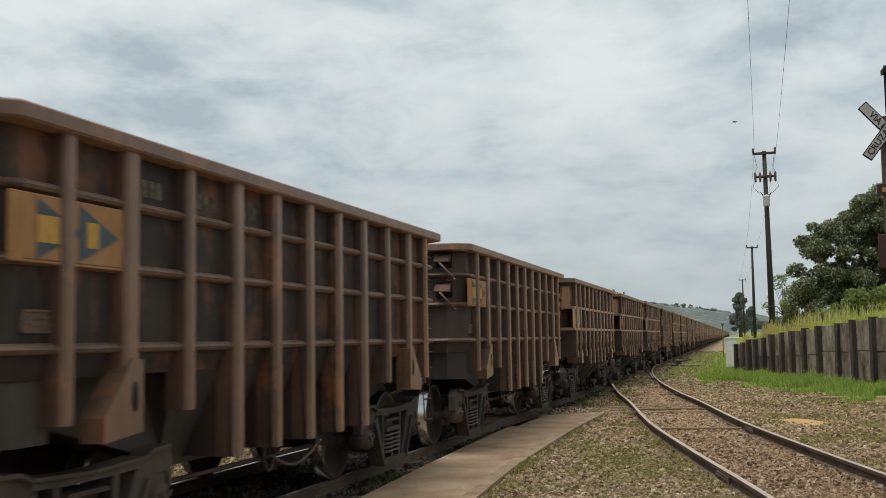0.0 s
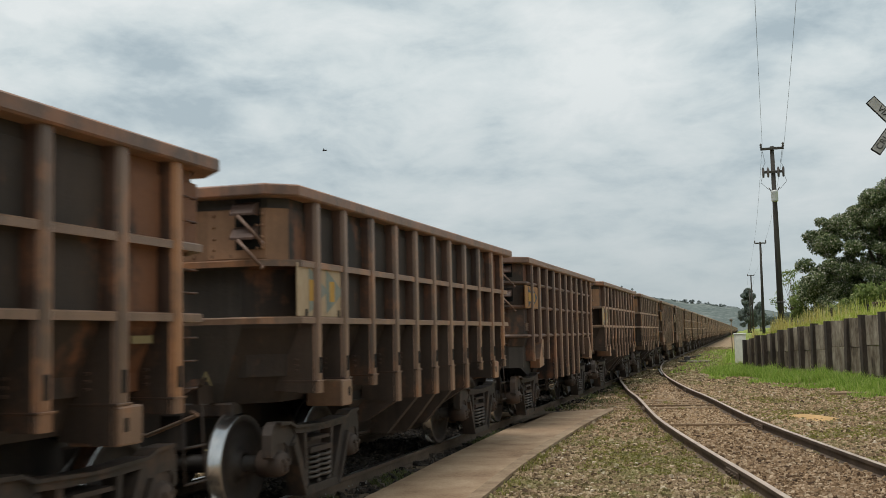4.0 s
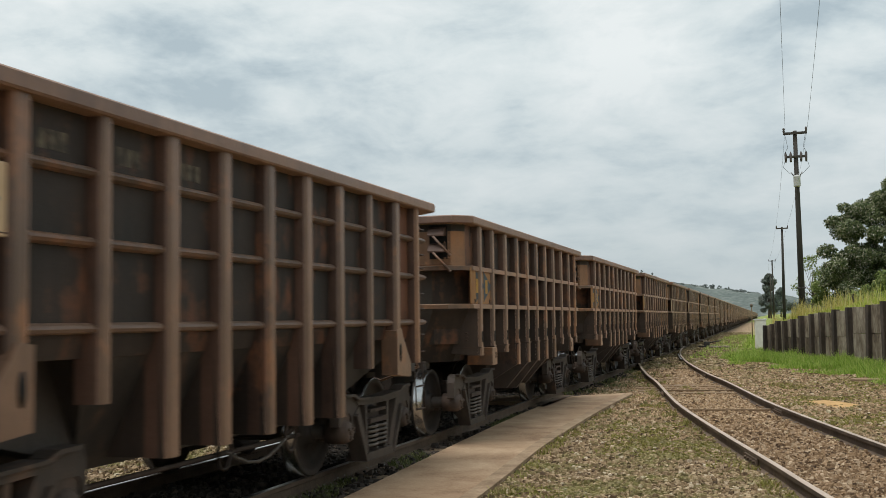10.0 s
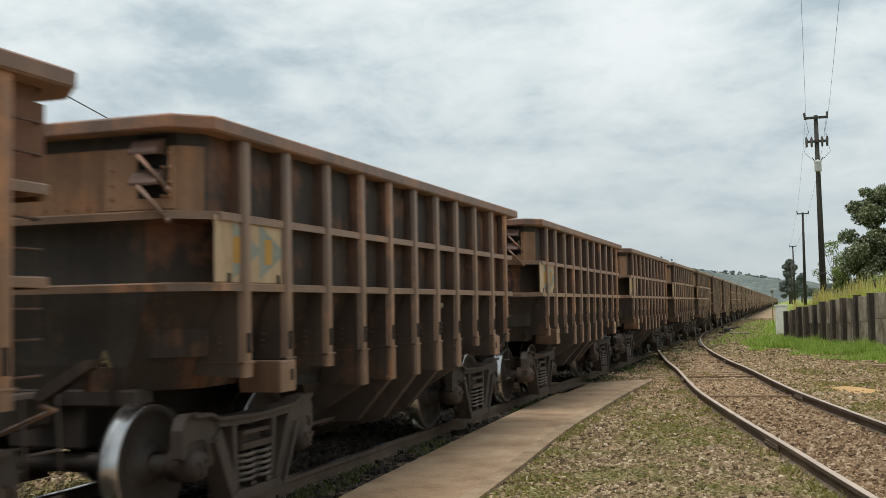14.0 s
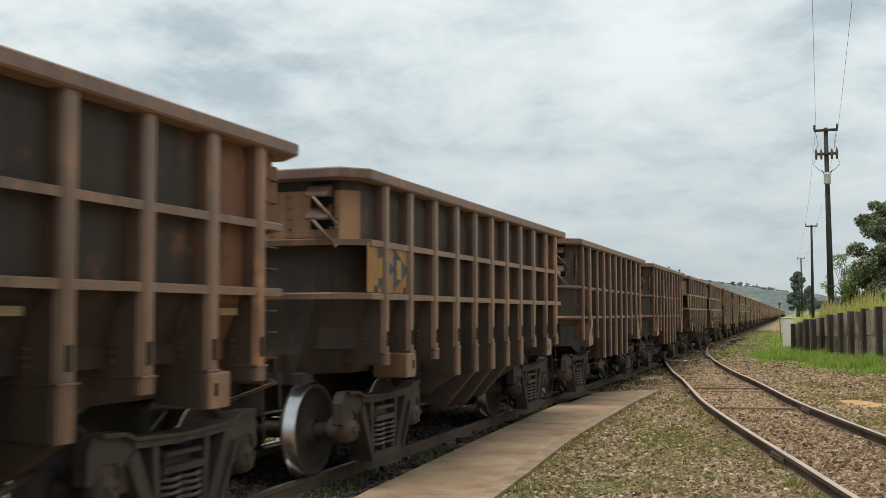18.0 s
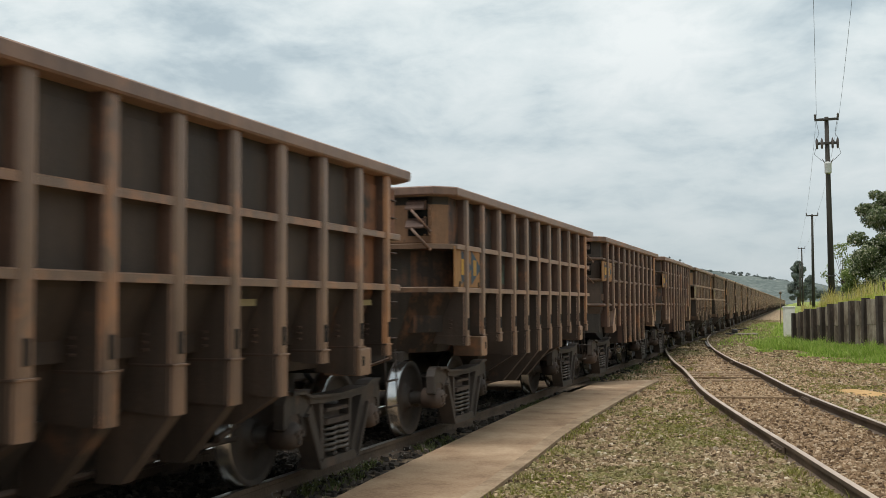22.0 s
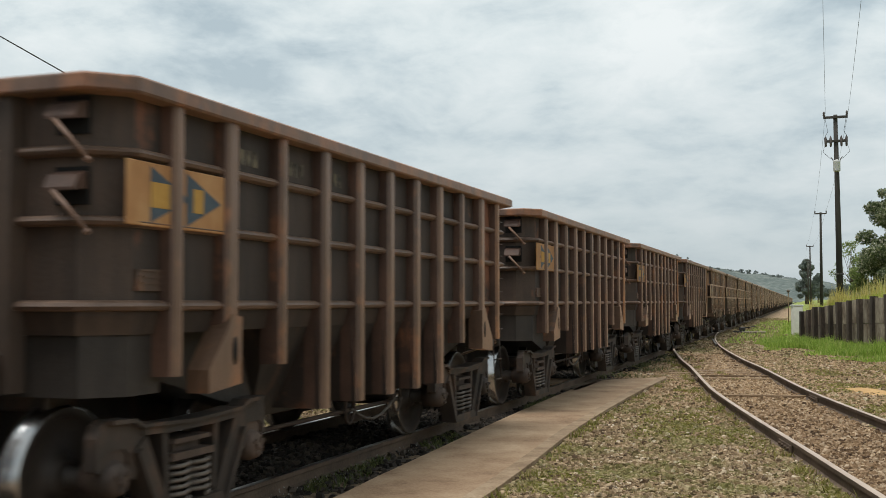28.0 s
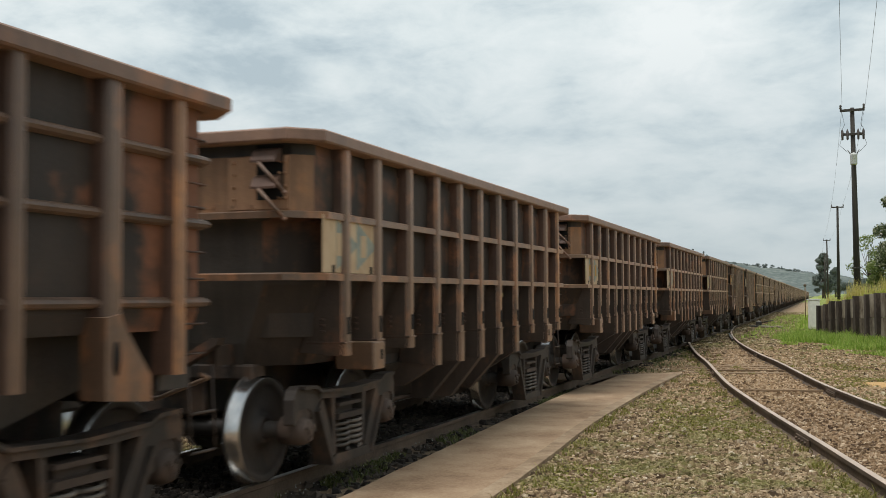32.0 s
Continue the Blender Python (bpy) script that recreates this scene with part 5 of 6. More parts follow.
        # flank and web faces take the darker copies with the shade painted in
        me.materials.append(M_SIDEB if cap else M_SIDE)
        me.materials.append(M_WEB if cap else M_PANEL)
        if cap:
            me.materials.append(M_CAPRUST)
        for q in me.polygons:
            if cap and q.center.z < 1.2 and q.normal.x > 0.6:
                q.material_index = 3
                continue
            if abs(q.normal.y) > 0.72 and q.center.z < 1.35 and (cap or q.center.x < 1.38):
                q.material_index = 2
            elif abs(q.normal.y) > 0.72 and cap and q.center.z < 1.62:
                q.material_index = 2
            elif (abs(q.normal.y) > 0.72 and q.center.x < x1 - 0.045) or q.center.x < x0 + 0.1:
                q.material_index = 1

    rib("ribA_thin", 0.115, 1.10)
    rib("ribA_wide", 0.16, 1.40)
    rib("ribA_long", 0.15, 0.68)
    rib("ribB_end", 0.135, 1.09, cap=True)
    rib("ribA_rear", 0.115, 1.10, face=M_RIBRUST)
    rib("ribB_rear", 0.135, 1.09, cap=True, face=M_RIBRUST)
    rib("ribB_wide", 0.14, 0.94, cap=True)
    rib("ribB_long", 0.145, 0.87, cap=True)
    # black patch on the rib face, standing for the slot's dark inside
    bm = bmesh.new()
    box(bm, 1.557, 1.570, -0.028, 0.028, 1.27, 1.42, 0.003)
    put("slot", "slot", bm, M_BLACK)
    # lifting brackets
    bm = bmesh.new()
    prism(bm, [(-0.34, 0.96), (0.10, 1.00), (0.10, 1.48), (-0.04, 1.50), (-0.10, 1.40), (-0.34, 1.12)], "x", 1.40, 1.580)
    put("bracketA", "lifting_bracket", bm, M_RIB)
    # raised black oval paints the shade inside the bracket's hole
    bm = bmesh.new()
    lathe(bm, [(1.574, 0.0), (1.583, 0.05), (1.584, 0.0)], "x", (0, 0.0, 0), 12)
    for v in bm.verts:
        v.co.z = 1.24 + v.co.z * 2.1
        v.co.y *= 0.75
    put("hole_shade", "slot", bm, M_BLACK)
    bm = bmesh.new()
    box(bm, 1.20, 1.580, -0.20, 0.075, 0.93, 1.185, 0.012)
    put("bracketB", "lifting_bracket", bm, M_RIBB)
    # black square paints the shade inside the boxed bracket's hole
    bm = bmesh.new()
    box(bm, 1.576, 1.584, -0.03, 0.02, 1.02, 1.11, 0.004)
    put("hole_shadeB", "slot", bm, M_BLACK)

    # name plate: two blue arrowheads and two plain yellow blocks
    def plate(tag, z0, z1, back, blue, yellow, y0=-0.58, y1=0.57):
        bm = bmesh.new()
        box(bm, 1.505, 1.525, y0, y1, z0, z1, 0.006)
        put("plate" + tag, "name_plate", bm, back)
        zm, h = (z0 + z1) / 2, (z1 - z0) / 2
        arrows, blocks, bars = bmesh.new(), bmesh.new(), bmesh.new()
        for tail, tip in ((-0.34, 0.10), (0.07, 0.50)):
            if tail > y0 - 0.1 and tail < y1 - 0.1:
                end = min(tip, y1 - 0.03)
                k = 0.88 * (tip - end) / (tip - tail)
                prism(arrows, [(max(tail, y0 + 0.02), zm - h * 0.88), (end, zm - h * k), (end, zm + h * k + 0.004), (max(tail, y0 + 0.02), zm + h * 0.88)], "x", 1.5255, 1.5285)
        if y0 < -0.4:
            box(blocks, 1.529, 1.531, -0.34, -0.13, zm - h * 0.40, zm + h * 0.40)
        if y1 > 0.4:
            box(bars, 1.529, 1.531, 0.15, 0.275, zm - h * 0.40, zm + h * 0.40)
        for key, name, b, mt in (("arrow", "emblem", arrows, blue), ("block", "emblem_block", blocks, yellow), ("stroke", "emblem_bar", bars, yellow)):
            if len(b.verts):
                put(key + tag, name, b, mt)
            else:
                b.free()

    for ty, z0, z1 in (("A", 2.07, 2.48), ("B", 1.80, 2.295)):
        plate(ty + "v", z0, z1, M_PLATE, M_BLUE, M_YELLOW)
        plate(ty + "f", z0, z1, M_PLATE if ty == "A" else M_PALE, M_BLUE if ty == "A" else M_PALEBLUE, M_YELLOW)
        plate(ty + "p", z0, z1, M_PALE, M_PALEBLUE, M_PALE)
    plate("Ao", 2.07, 2.48, M_PLATE, M_FADEDMARK, M_FADEDMARK)
    plate("Bl", 1.80, 2.295, M_PLATE, M_PALEBLUE, M_YELLOW, -0.58, -0.07)
    plate("Br", 1.80, 2.295, M_PALE, M_PALEBLUE, M_YELLOW, -0.02, 0.57)
    bm = bmesh.new()
    box(bm, 1.446, 1.456, -0.46, 0.55, 2.28, 2.72, 0.003)
    put("plateold", "painted_patch", bm, M_OLDPLATE)
    # black tab painted where the plate's lower edge is cut away
    bm = bmesh.new()
    box(bm, 1.5262, 1.5292, -0.025, 0.025, 1.803, 1.87)
    put("notch", "notch", bm, M_BLACK)
    # flat arm across the front of the wagon and the ladder of the plain wagons
    bm = bmesh.new()
    prism(bm, [(0.24, 0.97), (0.30, 0.955), (0.72, 1.20), (0.74, 1.26), (0.66, 1.255), (0.26, 1.03)], "y", -4.52, -4.40)
    box(bm, 0.60, 0.66, -4.42, -4.10, 1.02, 1.19)
    put("arm", "end_arm", bm, M_DARKEND)
    bm = bmesh.new()
    for yy in (4.02, 4.26):
        rod(bm, (1.47, yy, 0.62), (1.47, yy, 2.86), 0.014, n=6)
    for k in range(8):
        rod(bm, (1.47, 4.02, 0.72 + 0.28 * k), (1.47, 4.26, 0.72 + 0.28 * k), 0.011, n=6)
    put("ladder", "ladder", bm, M_RIB)
    # worn number stencils as plain marks
    bm = bmesh.new()
    for k in range(3):
        box(bm, 1.448, 1.454, -0.13 + 0.10 * k, -0.07 + 0.10 * k, 2.62, 2.74)
    put("marks", "stencil_mark", bm, M_MARK)
    bm = bmesh.new()
    box(bm, 1.446, 1.462, -0.12, 0.24, 1.66, 1.80, 0.004)
    for y0, y1, z0, z1 in ((-0.12, 0.24, 1.785, 1.80), (-0.12, 0.24, 1.66, 1.675), (-0.12, -0.10, 1.66, 1.80), (0.22, 0.24, 1.66, 1.80), (-0.07, 0.19, 1.745, 1.76), (-0.07, 0.19, 1.705, 1.72)):
        box(bm, 1.462, 1.470, y0, y1, z0, z1)
    put("tag", "data_plate", bm, M_BELT)
    bm = bmesh.new()
    box(bm, 1.433, 1.439, -0.13, 0.13, 1.585, 1.64)
    put("bar_mark", "paint_bar", bm, M_LETTER)
    S["letter"] = text_mesh("A", 0.19, M_LETTER)
    # brake lever brackets on the end; black plate stands for the recess's shade
    bm = bmesh.new()
    box(bm, -0.14, 0.115, -4.345, -4.325, -0.11, 0.13, 0.004)
    put("lever_bracket", "lever_bracket", bm, M_BLACK)
    bm = bmesh.new()
    prism(bm, [(-4.346, 0.10), (-4.42, 0.07), (-4.47, -0.01), (-4.47, -0.03), (-4.346, -0.01)], "x", -0.13, 0.10)
    put("wedge", "wedge", bm, M_SIDE)
    bm = bmesh.new()
    rod(bm, (-0.05, -4.47, -0.03), (0.17, -4.43, -0.28), 0.016, 0.016, 7)
    rod(bm, (0.165, -4.435, -0.275), (0.18, -4.428, -0.295), 0.021, 0.021, 7)
    put("lever", "lever", bm, M_RIM)
    bm = bmesh.new()
    prism(bm, [(0.66, -4.32), (0.69, -4.44), (0.79, -4.44), (0.82, -4.32)], "z", 1.02, 2.885)
    put("end_rib", "end_rib", bm, M_DARKEND)
    # riveted corner plate on the end, grab irons, step, coupler
    bm = bmesh.new()
    box(bm, 0.72, 1.30, -4.338, -4.326, 2.33, 2.775, 0.003)
    for rx in (0.78, 1.22, 1.27):
        for rz in (2.42, 2.52, 2.63, 2.73):
            rod(bm, (rx, -4.34, rz), (rx, -4.362, rz), 0.016, 0.010, 6)
    put("end_plate", "riveted_plate", bm, M_ENDRUST)
    bm = bmesh.new()
    tube(bm, [(1.44, 3.84, 0), (1.51, 3.86, 0), (1.51, 4.08, 0), (1.42, 4.11, 0)], 0.008, 6)
    put("grab", "grab_iron", bm, M_SIDE)
    bm = bmesh.new()
    for yy in (4.10, 4.40):
        rod(bm, (1.40, yy, 0.52), (1.37, yy, 1.12), 0.009, 0.009, 6)
    for zz in (0.53, 0.80):
        rod(bm, (1.40, 4.10, zz), (1.40, 4.40, zz), 0.011, n=6)
    put("step", "footstep", bm, M_BEARING)
    bm = bmesh.new()
    box(bm, -0.13, 0.13, 4.15, 4.84, 0.74, 1.0, 0.03)
    box(bm, -0.20, 0.16, 4.76, 5.10, 0.72, 1.04, 0.04)
    put("coupler", "coupler", bm, M_BOGIE)
    bm = bmesh.new()
    box(bm, -0.85, 0.85, 3.92, 4.14, 0.88, 1.02, 0.02)
    box(bm, -0.35, 0.35, 1.7, 4.1, 0.56, 0.98, 0.02)
    put("sill", "end_sill", bm, M_BOGIE)
    bm = bmesh.new()
    tube(bm, [(0.42, 4.2, 0.86), (0.45, 4.55, 0.62), (0.45, 4.88, 0.42), (0.42, 5.03, 0.46)], 0.028, 7)
    put("hose", "brake_hose", bm, M_BLACK)
    bm = bmesh.new()
    tube(bm, [(1.34, 4.30, 1.06), (1.30, 4.46, 1.02), (0.75, 4.62, 0.84), (0.30, 4.66, 0.98), (0.12, 4.80, 1.06)], 0.016, 6)
    put("uncoupler", "uncoupling_lever", bm, M_RIB)
    # brake gear under the hopper
    bm = bmesh.new()
    rod(bm, (0.95, 1.5, 0.50), (0.78, 2.3, 0.60), 0.03, n=6)
    put("brake_rod", "brake_rod", bm, M_BEARING)
    bm = bmesh.new()
    lathe(bm, [(-1.9, 0.0), (-1.9, 0.16), (-1.5, 0.16), (-1.5, 0.0)], "y", (0.55, 0, 0.82), 14)
    put("brake_gear", "brake_cylinder", bm, M_BOGIE)

    bm = bmesh.new()
    tube(bm, [(1.02, 0.2 + 0.1 * k, 0.50 - 0.16 * math.sin(math.pi * k / 12) + 0.008 * (k % 2)) for k in range(13)], 0.016, 6)
    put("chain", "brake_chain", bm, M_SPRING)
    bm = bmesh.new()
    tube(bm, [(1.02, 0.11 * math.cos(2 * math.pi * k / 12), 0.50 + 0.15 * math.sin(2 * math.pi * k / 12)) for k in range(13)], 0.017, 6)
    put("hoop", "safety_hoop", bm, M_BEARING)
    bm = bmesh.new()
    rod(bm, (0.90, -1.9, 0.46), (0.90, 1.9, 0.46), 0.022, n=6)
    put("pull_rod", "pull_rod", bm, M_BEARING)
    # bogie
    bm = bmesh.new()
    box(bm, -1.04, 1.04, -0.20, 0.20, 0.50, 0.70, 0.04)
    for s in (-1, 1):
        rod(bm, (-0.9, s * 0.55, 0.36), (0.9, s * 0.55, 0.36), 0.045, n=8)
    put("bogie", "bogie", bm, M_BOGIE)
    bm = bmesh.new()
    for s in (-1, 1):
        m = lambda pts: [(s * a, b) for a, b in pts]
        # pedestal over the bearing, top chord, diagonal, column
        prism(bm, m([(0.56, 0.70), (0.64, 0.79), (0.74, 0.832), (0.96, 0.84), (1.03, 0.81), (1.07, 0.73), (1.075, 0.53), (1.03, 0.51), (1.02, 0.60), (0.97, 0.64), (0.80, 0.64), (0.75, 0.60), (0.735, 0.45), (0.66, 0.42), (0.62, 0.55)]), "x", 1.10, 1.20)
        prism(bm, m([(0.63, 0.785), (0.30, 0.765), (0.0, 0.76), (0.0, 0.69), (0.30, 0.69), (0.60, 0.705)]), "x", 1.05, 1.215)
        prism(bm, m([(0.70, 0.60), (0.565, 0.70), (0.305, 0.21), (0.345, 0.12), (0.43, 0.10)]), "x", 1.07, 1.215)
        prism(bm, m([(0.27, 0.18), (0.32, 0.18), (0.365, 0.70), (0.30, 0.70)]), "x", 1.08, 1.20)
        # flanges that stand out along the diagonal and the chord
        prism(bm, m([(0.70, 0.60), (0.665, 0.626), (0.39, 0.115), (0.43, 0.10)]), "x", 1.215, 1.25)
        prism(bm, m([(0.98, 0.84), (0.74, 0.832), (0.63, 0.785), (0.0, 0.76), (0.0, 0.735), (0.64, 0.76), (0.75, 0.805), (0.97, 0.81)]), "x", 1.19, 1.25)
    prism(bm, [(-0.44, 0.10), (0.44, 0.10), (0.36, 0.185), (-0.36, 0.185)], "x", 1.0, 1.24)
    put("frame", "side_frame", bm, M_BOGIE)
    bm = bmesh.new()
    prism(bm, [(-0.27, 0.485), (0.27, 0.485), (0.25, 0.535), (-0.25, 0.535)], "x", 0.85, 1.225)
    prism(bm, [(-0.17, 0.535), (0.17, 0.535), (0.17, 0.60), (-0.17, 0.60)], "x", 0.85, 1.15)
    prism(bm, [(-0.24, 0.60), (0.24, 0.60), (0.22, 0.632), (-0.22, 0.632)], "x", 0.9, 1.215)
    put("bolster_end", "bolster_end", bm, M_BEARING)
    bm = bmesh.new()
    turns, steps = 5.5, 66
    tube(bm, [(1.15 + 0.092 * math.cos(2 * math.pi * turns * k / steps), 0.092 * math.sin(2 * math.pi * turns * k / steps), 0.205 + 0.265 * k / steps) for k in range(steps + 1)], 0.017, 5)
    put("spring", "coil_spring", bm, M_SPRING)
    bm = bmesh.new()
    lathe(bm, [(1.00, 0.0), (1.00, 0.125), (1.18, 0.125), (1.20, 0.115), (1.23, 0.105), (1.245, 0.085), (1.245, 0.0)], "x", (0, 0, 0.457), 18)
    prism(bm, [(-0.12, 0.53), (0.12, 0.53), (0.13, 0.645), (-0.13, 0.645)], "x", 1.09, 1.185)
    for k in range(3):
        a = 2 * math.pi * k / 3 + 0.5
        rod(bm, (1.235, 0.062 * math.cos(a), 0.457 + 0.062 * math.sin(a)), (1.268, 0.062 * math.cos(a), 0.457 + 0.062 * math.sin(a)), 0.02, n=6)
    rod(bm, (1.20, 0, 0.457), (1.262, 0, 0.457), 0.032, n=8)
    put("bearing", "axle_bearing", bm, M_BEARING)
    # wheels
    bm = bmesh.new()
    rod(bm, (-1.15, 0, 0), (1.15, 0, 0), 0.075, n=12)
    put("axle", "wheelset", bm, M_WHEEL)
    bm = bmesh.new()
    lathe(bm, [(0.755, 0.40), (0.755, 0.470), (0.765, 0.483), (0.785, 0.478), (0.798, 0.462), (0.895, 0.455), (0.90, 0.445), (0.90, 0.40), (0.875, 0.385), (0.835, 0.36), (0.82, 0.20), (0.86, 0.13), (0.91, 0.12), (0.91, 0.07), (0.75, 0.07), (0.75, 0.12), (0.79, 0.2), (0.80, 0.36), (0.775, 0.385), (0.755, 0.40)], "x", n=40)
    me = mesh_of("wheel", bm, M_WHEEL)
    me.materials.append(M_TREAD)
    for p in me.polygons:
        r = math.hypot(p.center.y, p.center.z)
        if 0.44 < r and 0.79 < p.center.x < 0.90:
            p.material_index = 1
    S["wheel"] = me
    return S


S = wagon_meshes()
TURN = pose(0, 0, 0, 0, 0, 180)
BOGIE_Y, WHEELBASE = 3.12, 1.76
WAGON_WORDS = {"A": "rusty brown ore wagon, three rounded belts", "B": "rusty brown ore hopper wagon, capped ribs", "C": "rusty brown ore wagon, two rounded belts"}
PLATE_WORDS = {"v": ", ochre and blue plate", "f": ", faded ochre plate", "p": ", pale plate", "o": ", worn orange plate", "l": ", half a plate missing", "r": ", half a plate missing", "-": ", no plate"}


def wagon(kind, style):
    """One whole wagon with all its parts, at the origin."""
    w = thing("ore_wagon", WAGON_WORDS[kind] + PLATE_WORDS[style], "wagon", group="ore wagons of the train")
    part("body", S["bodyB" if kind == "B" else "bodyA"], None, w)
    part("top_rim", S["rim"], None, w)
    for k in {"A": ("beltA0", "beltA1", "beltA2"), "B": ("beltB0", "beltB1"), "C": ("beltC0", "beltC1")}[kind]:
        part("belt", S[k], None, w)
    ribs = [y - 0.14 for y in RIBS] if kind == "C" else RIBS
    for i, y in enumerate(ribs):
        j = min(i, 10 - i)
        if kind == "B":
            key = ("ribB_end", "ribB_wide", "ribB_end", "ribB_long", "ribB_long", "ribB_long")[j]
        else:
            key = ("ribA_thin", "ribA_wide", "ribA_thin", "ribA_long", "ribA_long", "ribA_long")[j]
        if i == 10:
            key = "ribB_rear" if kind == "B" else "ribA_rear"
        for side in (0, 180):
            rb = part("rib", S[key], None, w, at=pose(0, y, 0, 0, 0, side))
            if kind == "B":
                part("slot", S["slot"], None, rb)
                if j > 2:
                    part("gusset", S["gusset%d" % (5 - j)], None, rb)
            if j == 1:
                flip = side == 180
                br = part("lifting_bracket", S["bracketB" if kind == "B" else "bracketA"], None, w, at=pose(0, y, 0, 0, 0, side) @ (Matrix.Diagonal((1, -1, 1, 1)) if (i > 5) != flip else Matrix()))
                part("slot", S["hole_shadeB" if kind == "B" else "hole_shade"], None, br)
    ty = "B" if kind == "B" else "A"
    if kind == "B":
        part("hopper_floor", S["floorB"], None, w)
        part("chute", S["chute"], None, w)
    else:
        part("hopper", S["hopper"], None, w)
        for side in (0, 180):
            part("sloping_floor", S["slope"], None, w, at=pose(0, 0, 0, 0, 0, side))
            part("end_box", S["endbox"], None, w, at=pose(0, 0, 0, 0, 0, side))
    if style != "-":
        for side in (0, 180):
            pl = part("name_plate", S["plate" + ty + style], None, w, at=(TURN if side else Matrix()) @ pose(0, -3.56 if kind == "B" else -3.68, 0))
            for y in (-0.40, 0.38) if kind == "B" and style in "vfp" else (-0.40,) if style == "l" else (0.38,) if style == "r" else ():
                part("notch", S["notch"], None, pl, at=(0, y, 0))
            for key, name in (("arrow", "emblem"), ("block", "emblem_block"), ("stroke", "emblem_bar")):
                if key + ty + style in S:
                    part(name, S[key + ty + style], None, pl)
    for i in (1, 2, 3):
        part("stencil_mark", S["marks"], None, w, at=(0, (ribs[i] + ribs[i + 1]) / 2, 0))
    if kind != "B":
        part("data_plate", S["tag"], None, w, at=(0, -3.95, 0))
    if kind == "C":
        part("painted_patch", S["plateold"], None, w, "flaking orange paint patch", at=(0, -3.68, 0))
    for z in {"A": (2.74, 2.30), "B": (2.74, 2.52), "C": (2.74, 2.40)}[kind]:
        lb = part("lever_bracket", S["lever_bracket"], None, w, at=(1.14 if kind == "B" else 1.19, 0, z))
        part("wedge", S["wedge"], None, lb)
        part("lever", S["lever"], None, lb)
    if kind != "B":
        part("end_rib", S["end_rib"], None, w)
        part("end_rib", S["end_rib"], None, w, at=(-1.48, 0, 0))
    if kind == "B":
        part("riveted_plate", S["end_plate"], None, w)
        for y in (1.12, 3.46):
            part("paint_bar", S["bar_mark"], None, w, "faded ochre paint bar", at=(0, y, 0))
        if style == "f":
            part("lettering", S["letter"], None, w, "faded yellow letter", at=pose(0.62, -4.206, 1.24, 90, 0, 0))
    for z in ((1.22, 1.42, 1.72, 1.90, 2.2, 2.36, 2.66) if kind != "B" else (1.25, 1.45, 1.62, 1.95, 2.12, 2.48, 2.66)):
        part("grab_iron", S["grab"], None, w, at=(0, 0, z))
    part("footstep", S["step"], None, w)
    part("end_arm", S["arm"], None, w)
    if kind == "C":
        part("ladder", S["ladder"], None, w)
    part("brake_cylinder", S["brake_gear"], None, w)
    part("brake_rod", S["brake_rod"], None, w)
    part("pull_rod", S["pull_rod"], None, w)
    if kind != "B":
        part("brake_chain", S["chain"], None, w)
        for y in (0.18, 1.46):
            part("safety_hoop", S["hoop"], None, w, at=(0, y, 0))
    for side in (0, 180):
        t = pose(0, 0, 0, 0, 0, side)
        part("coupler", S["coupler"], None, w, at=t)
        part("end_sill", S["sill"], None, w, at=t)
        part("brake_hose", S["hose"], None, w, at=t)
        part("uncoupling_lever", S["uncoupler"], None, w, at=t)
    for by in (-BOGIE_Y, BOGIE_Y):
        bg = part("bogie", S["bogie"], None, w, at=(0, by, 0))
        for side in (0, 180):
            t = pose(0, 0, 0, 0, 0, side) @ pose(0.075, 0, 0)
            part("side_frame", S["frame"], None, bg, at=t)
            part("bolster_end", S["bolster_end"], None, bg, at=t)
            for s in (-0.13, 0.13):
                part("coil_spring", S["spring"], None, bg, at=t @ pose(0, s, 0))
            for s in (-WHEELBASE / 2, WHEELBASE / 2):
                part("axle_bearing", S["bearing"], None, bg, at=t @ pose(0, s, 0))
        for s in (-WHEELBASE / 2, WHEELBASE / 2):
            ax = part("wheelset", S["axle"], None, w, at=(0, by + s, 0.457))
            part("wheel", S["wheel"], None, ax)
            part("wheel", S["wheel"], None, ax, at=TURN)
    return w


def far_wagon_meshes():
    """Plainer meshes for the wagons that stay far up the line: same shapes, joined."""
    for kind in "AB":
        for key, name, pick, mat in (("ribs", "ribs", "rib", M_RIB), ("run", "bogie", "bogie", M_BOGIE)):
            bm = bmesh.new()
            src = wagon(kind, "-")
            bpy.context.view_layer.update()
            for o in src.children_recursive:
                if (pick == "rib" and o.name.split(".")[0] in ("rib", "belt")) or (pick == "bogie" and o.name.split(".")[0] in ("side_frame", "end_sill", "lifting_bracket")):
                    n = len(bm.verts)
                    bm.from_mesh(o.data)
                    bm.verts.ensure_lookup_table()
                    for v in bm.verts[n:]:
                        v.co = o.matrix_world @ v.co
            S[key + kind] = mesh_of(name, bm, mat if kind == "A" or key == "run" else M_RIBB)
            if key == "ribs":
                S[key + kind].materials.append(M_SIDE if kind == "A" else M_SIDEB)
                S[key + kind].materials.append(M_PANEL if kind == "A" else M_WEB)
                S[key + kind].materials.append(M_CAPRUST)
            for o in [src, *src.children_recursive]:
                bpy.data.objects.remove(o)


far_wagon_meshes()


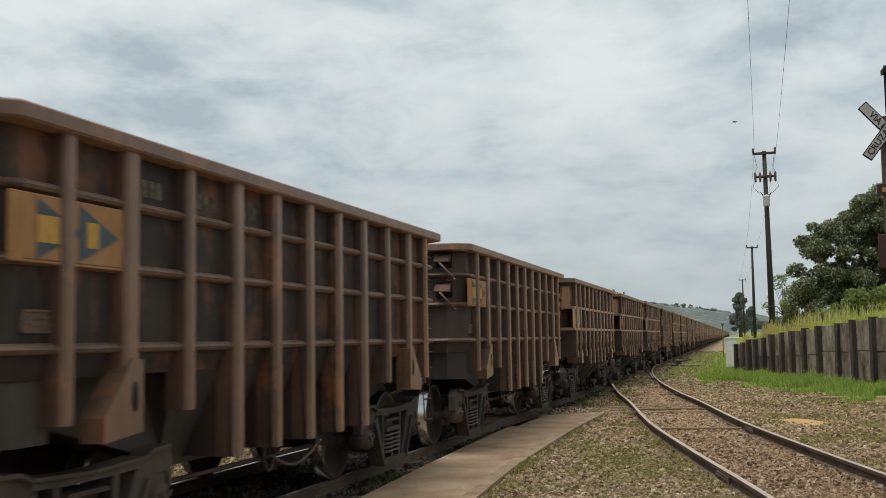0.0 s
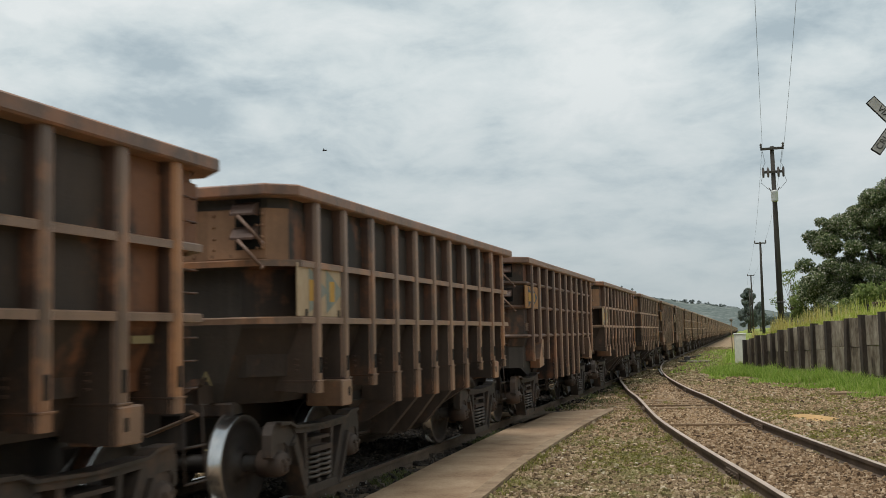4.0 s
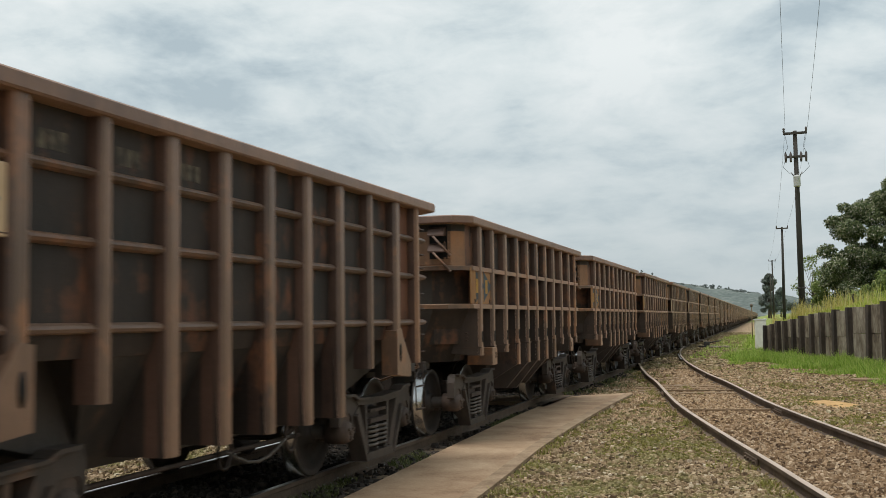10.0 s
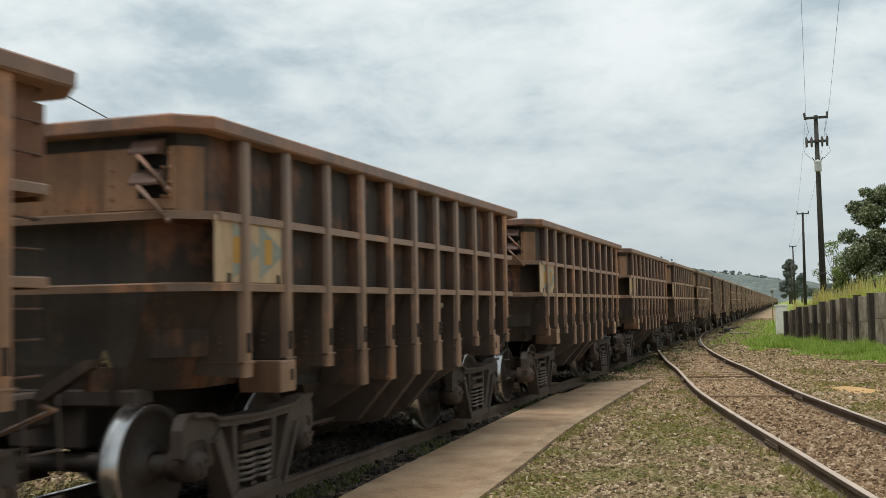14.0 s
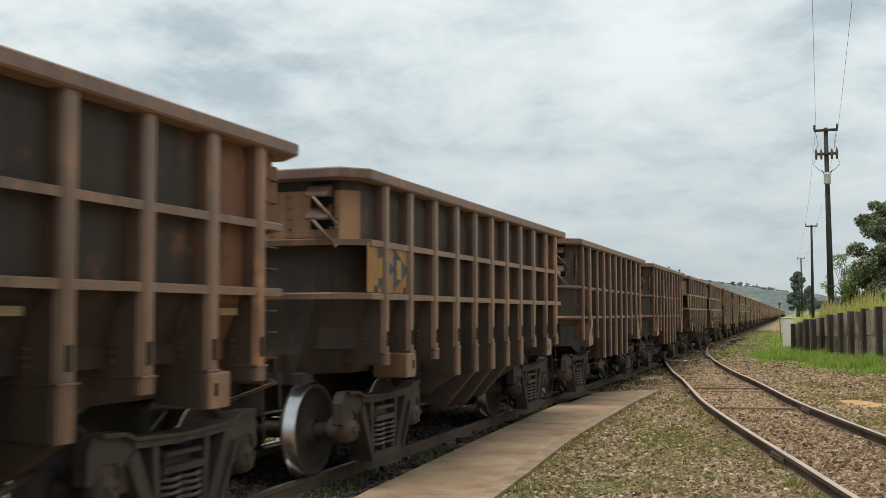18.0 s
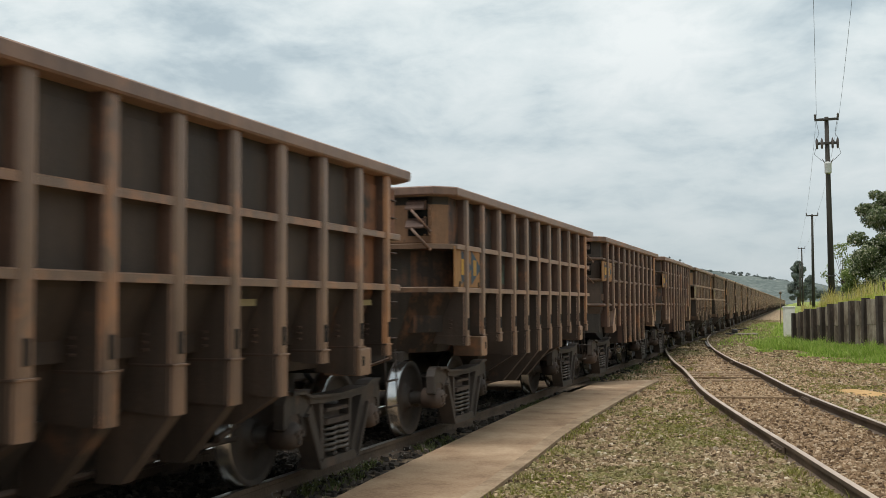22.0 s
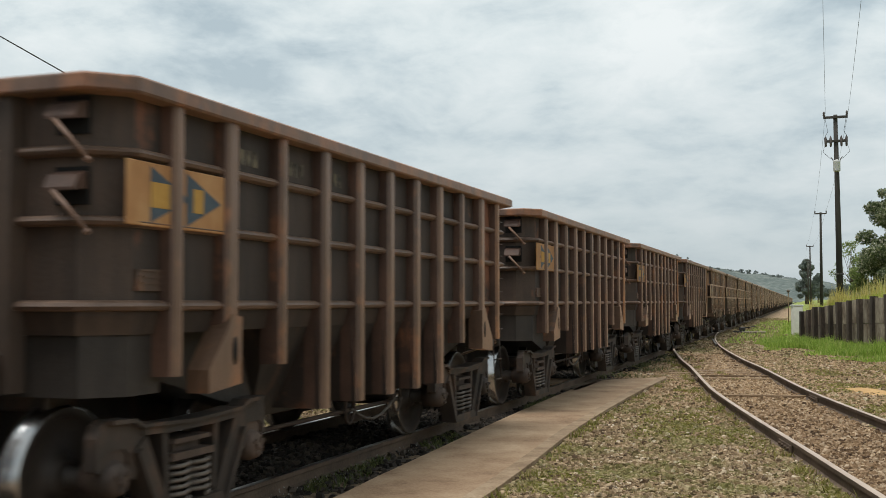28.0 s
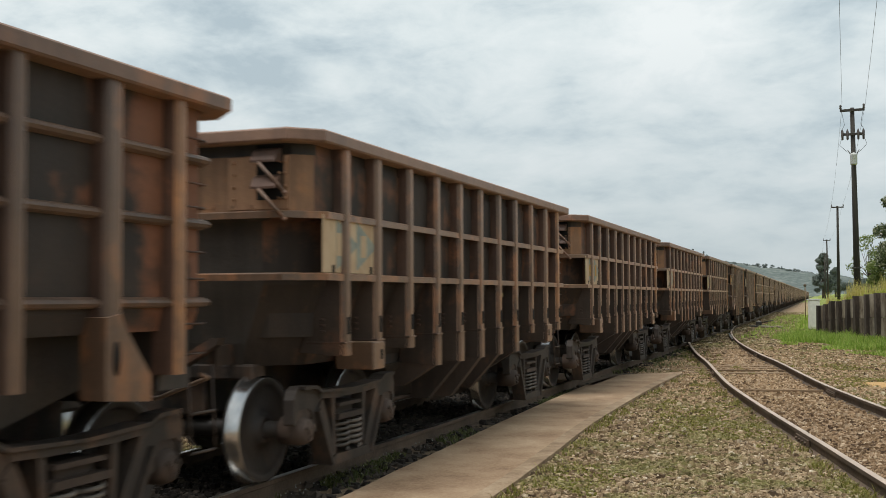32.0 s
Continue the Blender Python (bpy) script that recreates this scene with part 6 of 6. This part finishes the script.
def far_wagon(kind, style):
    w = thing("ore_wagon", "distant " + WAGON_WORDS[kind], "wagon", group="ore wagons of the train")
    part("body", S["body" + kind], None, w)
    if kind == "B":
        part("hopper_floor", S["floorB"], None, w)
        part("chute", S["chute"], None, w)
    else:
        part("hopper", S["hopper"], None, w)
    part("top_rim", S["rim"], None, w)
    tagged(part("rib_work", S["ribs" + kind], None, w), kind="stuff")
    tagged(part("running_gear", S["run" + kind], None, w), kind="stuff")
    for by in (-BOGIE_Y, BOGIE_Y):
        for s in (-WHEELBASE / 2, WHEELBASE / 2):
            part("wheel", S["wheel"], None, w, at=(0, by + s, 0.457))
    if style != "-":
        part("name_plate", S["plate" + kind + style], None, w, at=(0, -3.56 if kind == "B" else -3.68, 0))
    return w


PITCH = 10.1
# wagon by wagon from the first one in view: kind and state of its name plate
TRAIN = "Av Af Bf Bv Bf Av Bf Br Ao Ap Bv Bv Bl Bf Bf Bf Bf Bv C- C- Bv Bv Af Av Bf Bf Av Av Af Av Bp Bf Bp Bf Af Ap Bf".split()
FAR = "ApBpBfApApBpBpAf"


def run(t):
    """How far the train has come at t seconds."""
    return 9.1125 * t + 0.012883 * t * t - 0.00014 * t ** 3


# slack in the couplings, wagon by wagon
SLACK_AT = [0, 3, 5, 6, 7, 9, 12, 18, 19, 21, 22, 23, 26, 28, 29, 30, 32]
SLACK = [0.07, 0.10, 0.0, 0.08, 0.08, 0.02, 0.08, 0.05, 0.12, 0.09, 0.0, -0.03, 0.10, 0.10, 0.19, 0.11, 0.0]


def wagon_y(k, t):
    return 9.26 + PITCH * k + float(np.interp(k, SLACK_AT, SLACK)) - run(t)


def wagon_pose(k, t):
    y = wagon_y(k, t)
    front, rear = main_x(y - BOGIE_Y), main_x(y + BOGIE_Y)
    return pose((front + rear) / 2, y, RAIL_Z, 0, 0, math.degrees((front - rear) / (2 * BOGIE_Y)))


wagons = []
models = {}
for k in range(-1, 82):
    code = "Af" if k < 0 else TRAIN[k] if k < len(TRAIN) else FAR[2 * (k % 8):2 * (k % 8) + 2]
    key = (code, k < len(TRAIN))
    if key not in models:
        models[key] = wagon(*code) if key[1] else far_wagon(*code)
        models[key].matrix_basis = wagon_pose(k, 0)
        wagons.append((k, models[key]))
    else:
        wagons.append((k, copy_thing(models[key], wagon_pose(k, 0))))

# one wagon still shows two faded green paint patches
bm = bmesh.new()
box(bm, 1.432, 1.436, -0.22, 0.22, 1.87, 2.15)
green_patch = mesh_of("paint_patch", bm, M_GREENPAINT)
for y in (-1.85, -1.11):
    part("paint_patch", green_patch, None, dict(wagons)[21], "faded green paint patch", at=(0, y, 0))
bm = bmesh.new()
for z in (1.235, 1.29, 1.37):
    prism(bm, [(1.203 + 0.44 * (z + h - 1.2) + o, z + h) for h, o in ((0, 0), (0.022, 0), (0.022, 0.006), (0, 0.006))], "y", -0.13, 0.13)
stencil = mesh_of("stencil_bar", bm, M_MARK)
for y in (-1.82, -0.99):
    part("stencil_bar", stencil, None, dict(wagons)[21], "worn pale stencil lines", at=(0, y, 0))

# ---- a bird crossing the sky ----
bird = thing("bird", "small dark bird in flapping flight across the sky", "bird", (0, 60, 13))
bm = bmesh.new()
lathe(bm, [(-0.16, 0.0), (-0.12, 0.025), (-0.03, 0.045), (0.06, 0.035), (0.16, 0.03), (0.24, 0.0)], "x", n=8)
for v in bm.verts:
    v.co *= 0.75
part("body", bm, M_BLACK, bird)
bm = bmesh.new()
prism(bm, [(-0.07, 0.02), (0.06, 0.02), (0.09, 0.16), (0.06, 0.33), (0.0, 0.20)], "z", -0.006, 0.006)
for v in bm.verts:
    v.co *= 0.75
wing_mesh = mesh_of("wing", bm, M_BLACK)
wings = [part("wing", wing_mesh, None, bird), part("wing", wing_mesh, None, bird, at=pose(0, 0, 0, 180, 0, 0))]

# ---- the many small pieces ----
sleepers()
retaining_wall()
grass()
ballast()


# ---- movement ----
def motions():
    for k, w in wagons:
        walk(w, [(t, wagon_pose(k, t)) for t in range(0, 33, 2)])
        near = [i / 15 for i in range(0, 481) if -13 < wagon_y(k, i / 15) < 34]
        if not near or len(near) < 3:
            continue
        times = sorted({0.0, *near, 32.0})
        for o in w.children:
            if o.name.split(".")[0] != "wheelset":
                continue
            y = o.location.y
            walk(o, [(t, pose(0, y, 0.457, math.degrees(run(min(max(t, near[0]), near[-1])) / 0.457), 0, 0)) for t in times])

    flight = [(0, -0.2, 58.9, 13.19), (0.4, -2.24, 58.87, 13.12), (0.8, -4.75, 58.72, 13.16), (1.2, -7.67, 58.37, 13.37), (1.6, -10.44, 57.91, 13.47), (2.0, -12.89, 57.4, 13.55), (3.0, -17.27, 56.37, 12.91), (5.0, -30, 52, 12), (8.0, -60, 45, 14), (32.0, -300, 20, 30)]
    walk(bird, [(t, pose(x, y, z)) for t, x, y, z in flight])
    for i, wing in enumerate(wings):
        beat = [k / 10 for k in range(0, 81)] + [32.0]
        walk(wing, [(t, pose(0, 0, 0, (180 if i else 0) + (1 - 2 * i) * 38 * math.sin(2 * math.pi * 2.6 * min(t, 8.0)), 0, 0)) for t in beat])


motions()
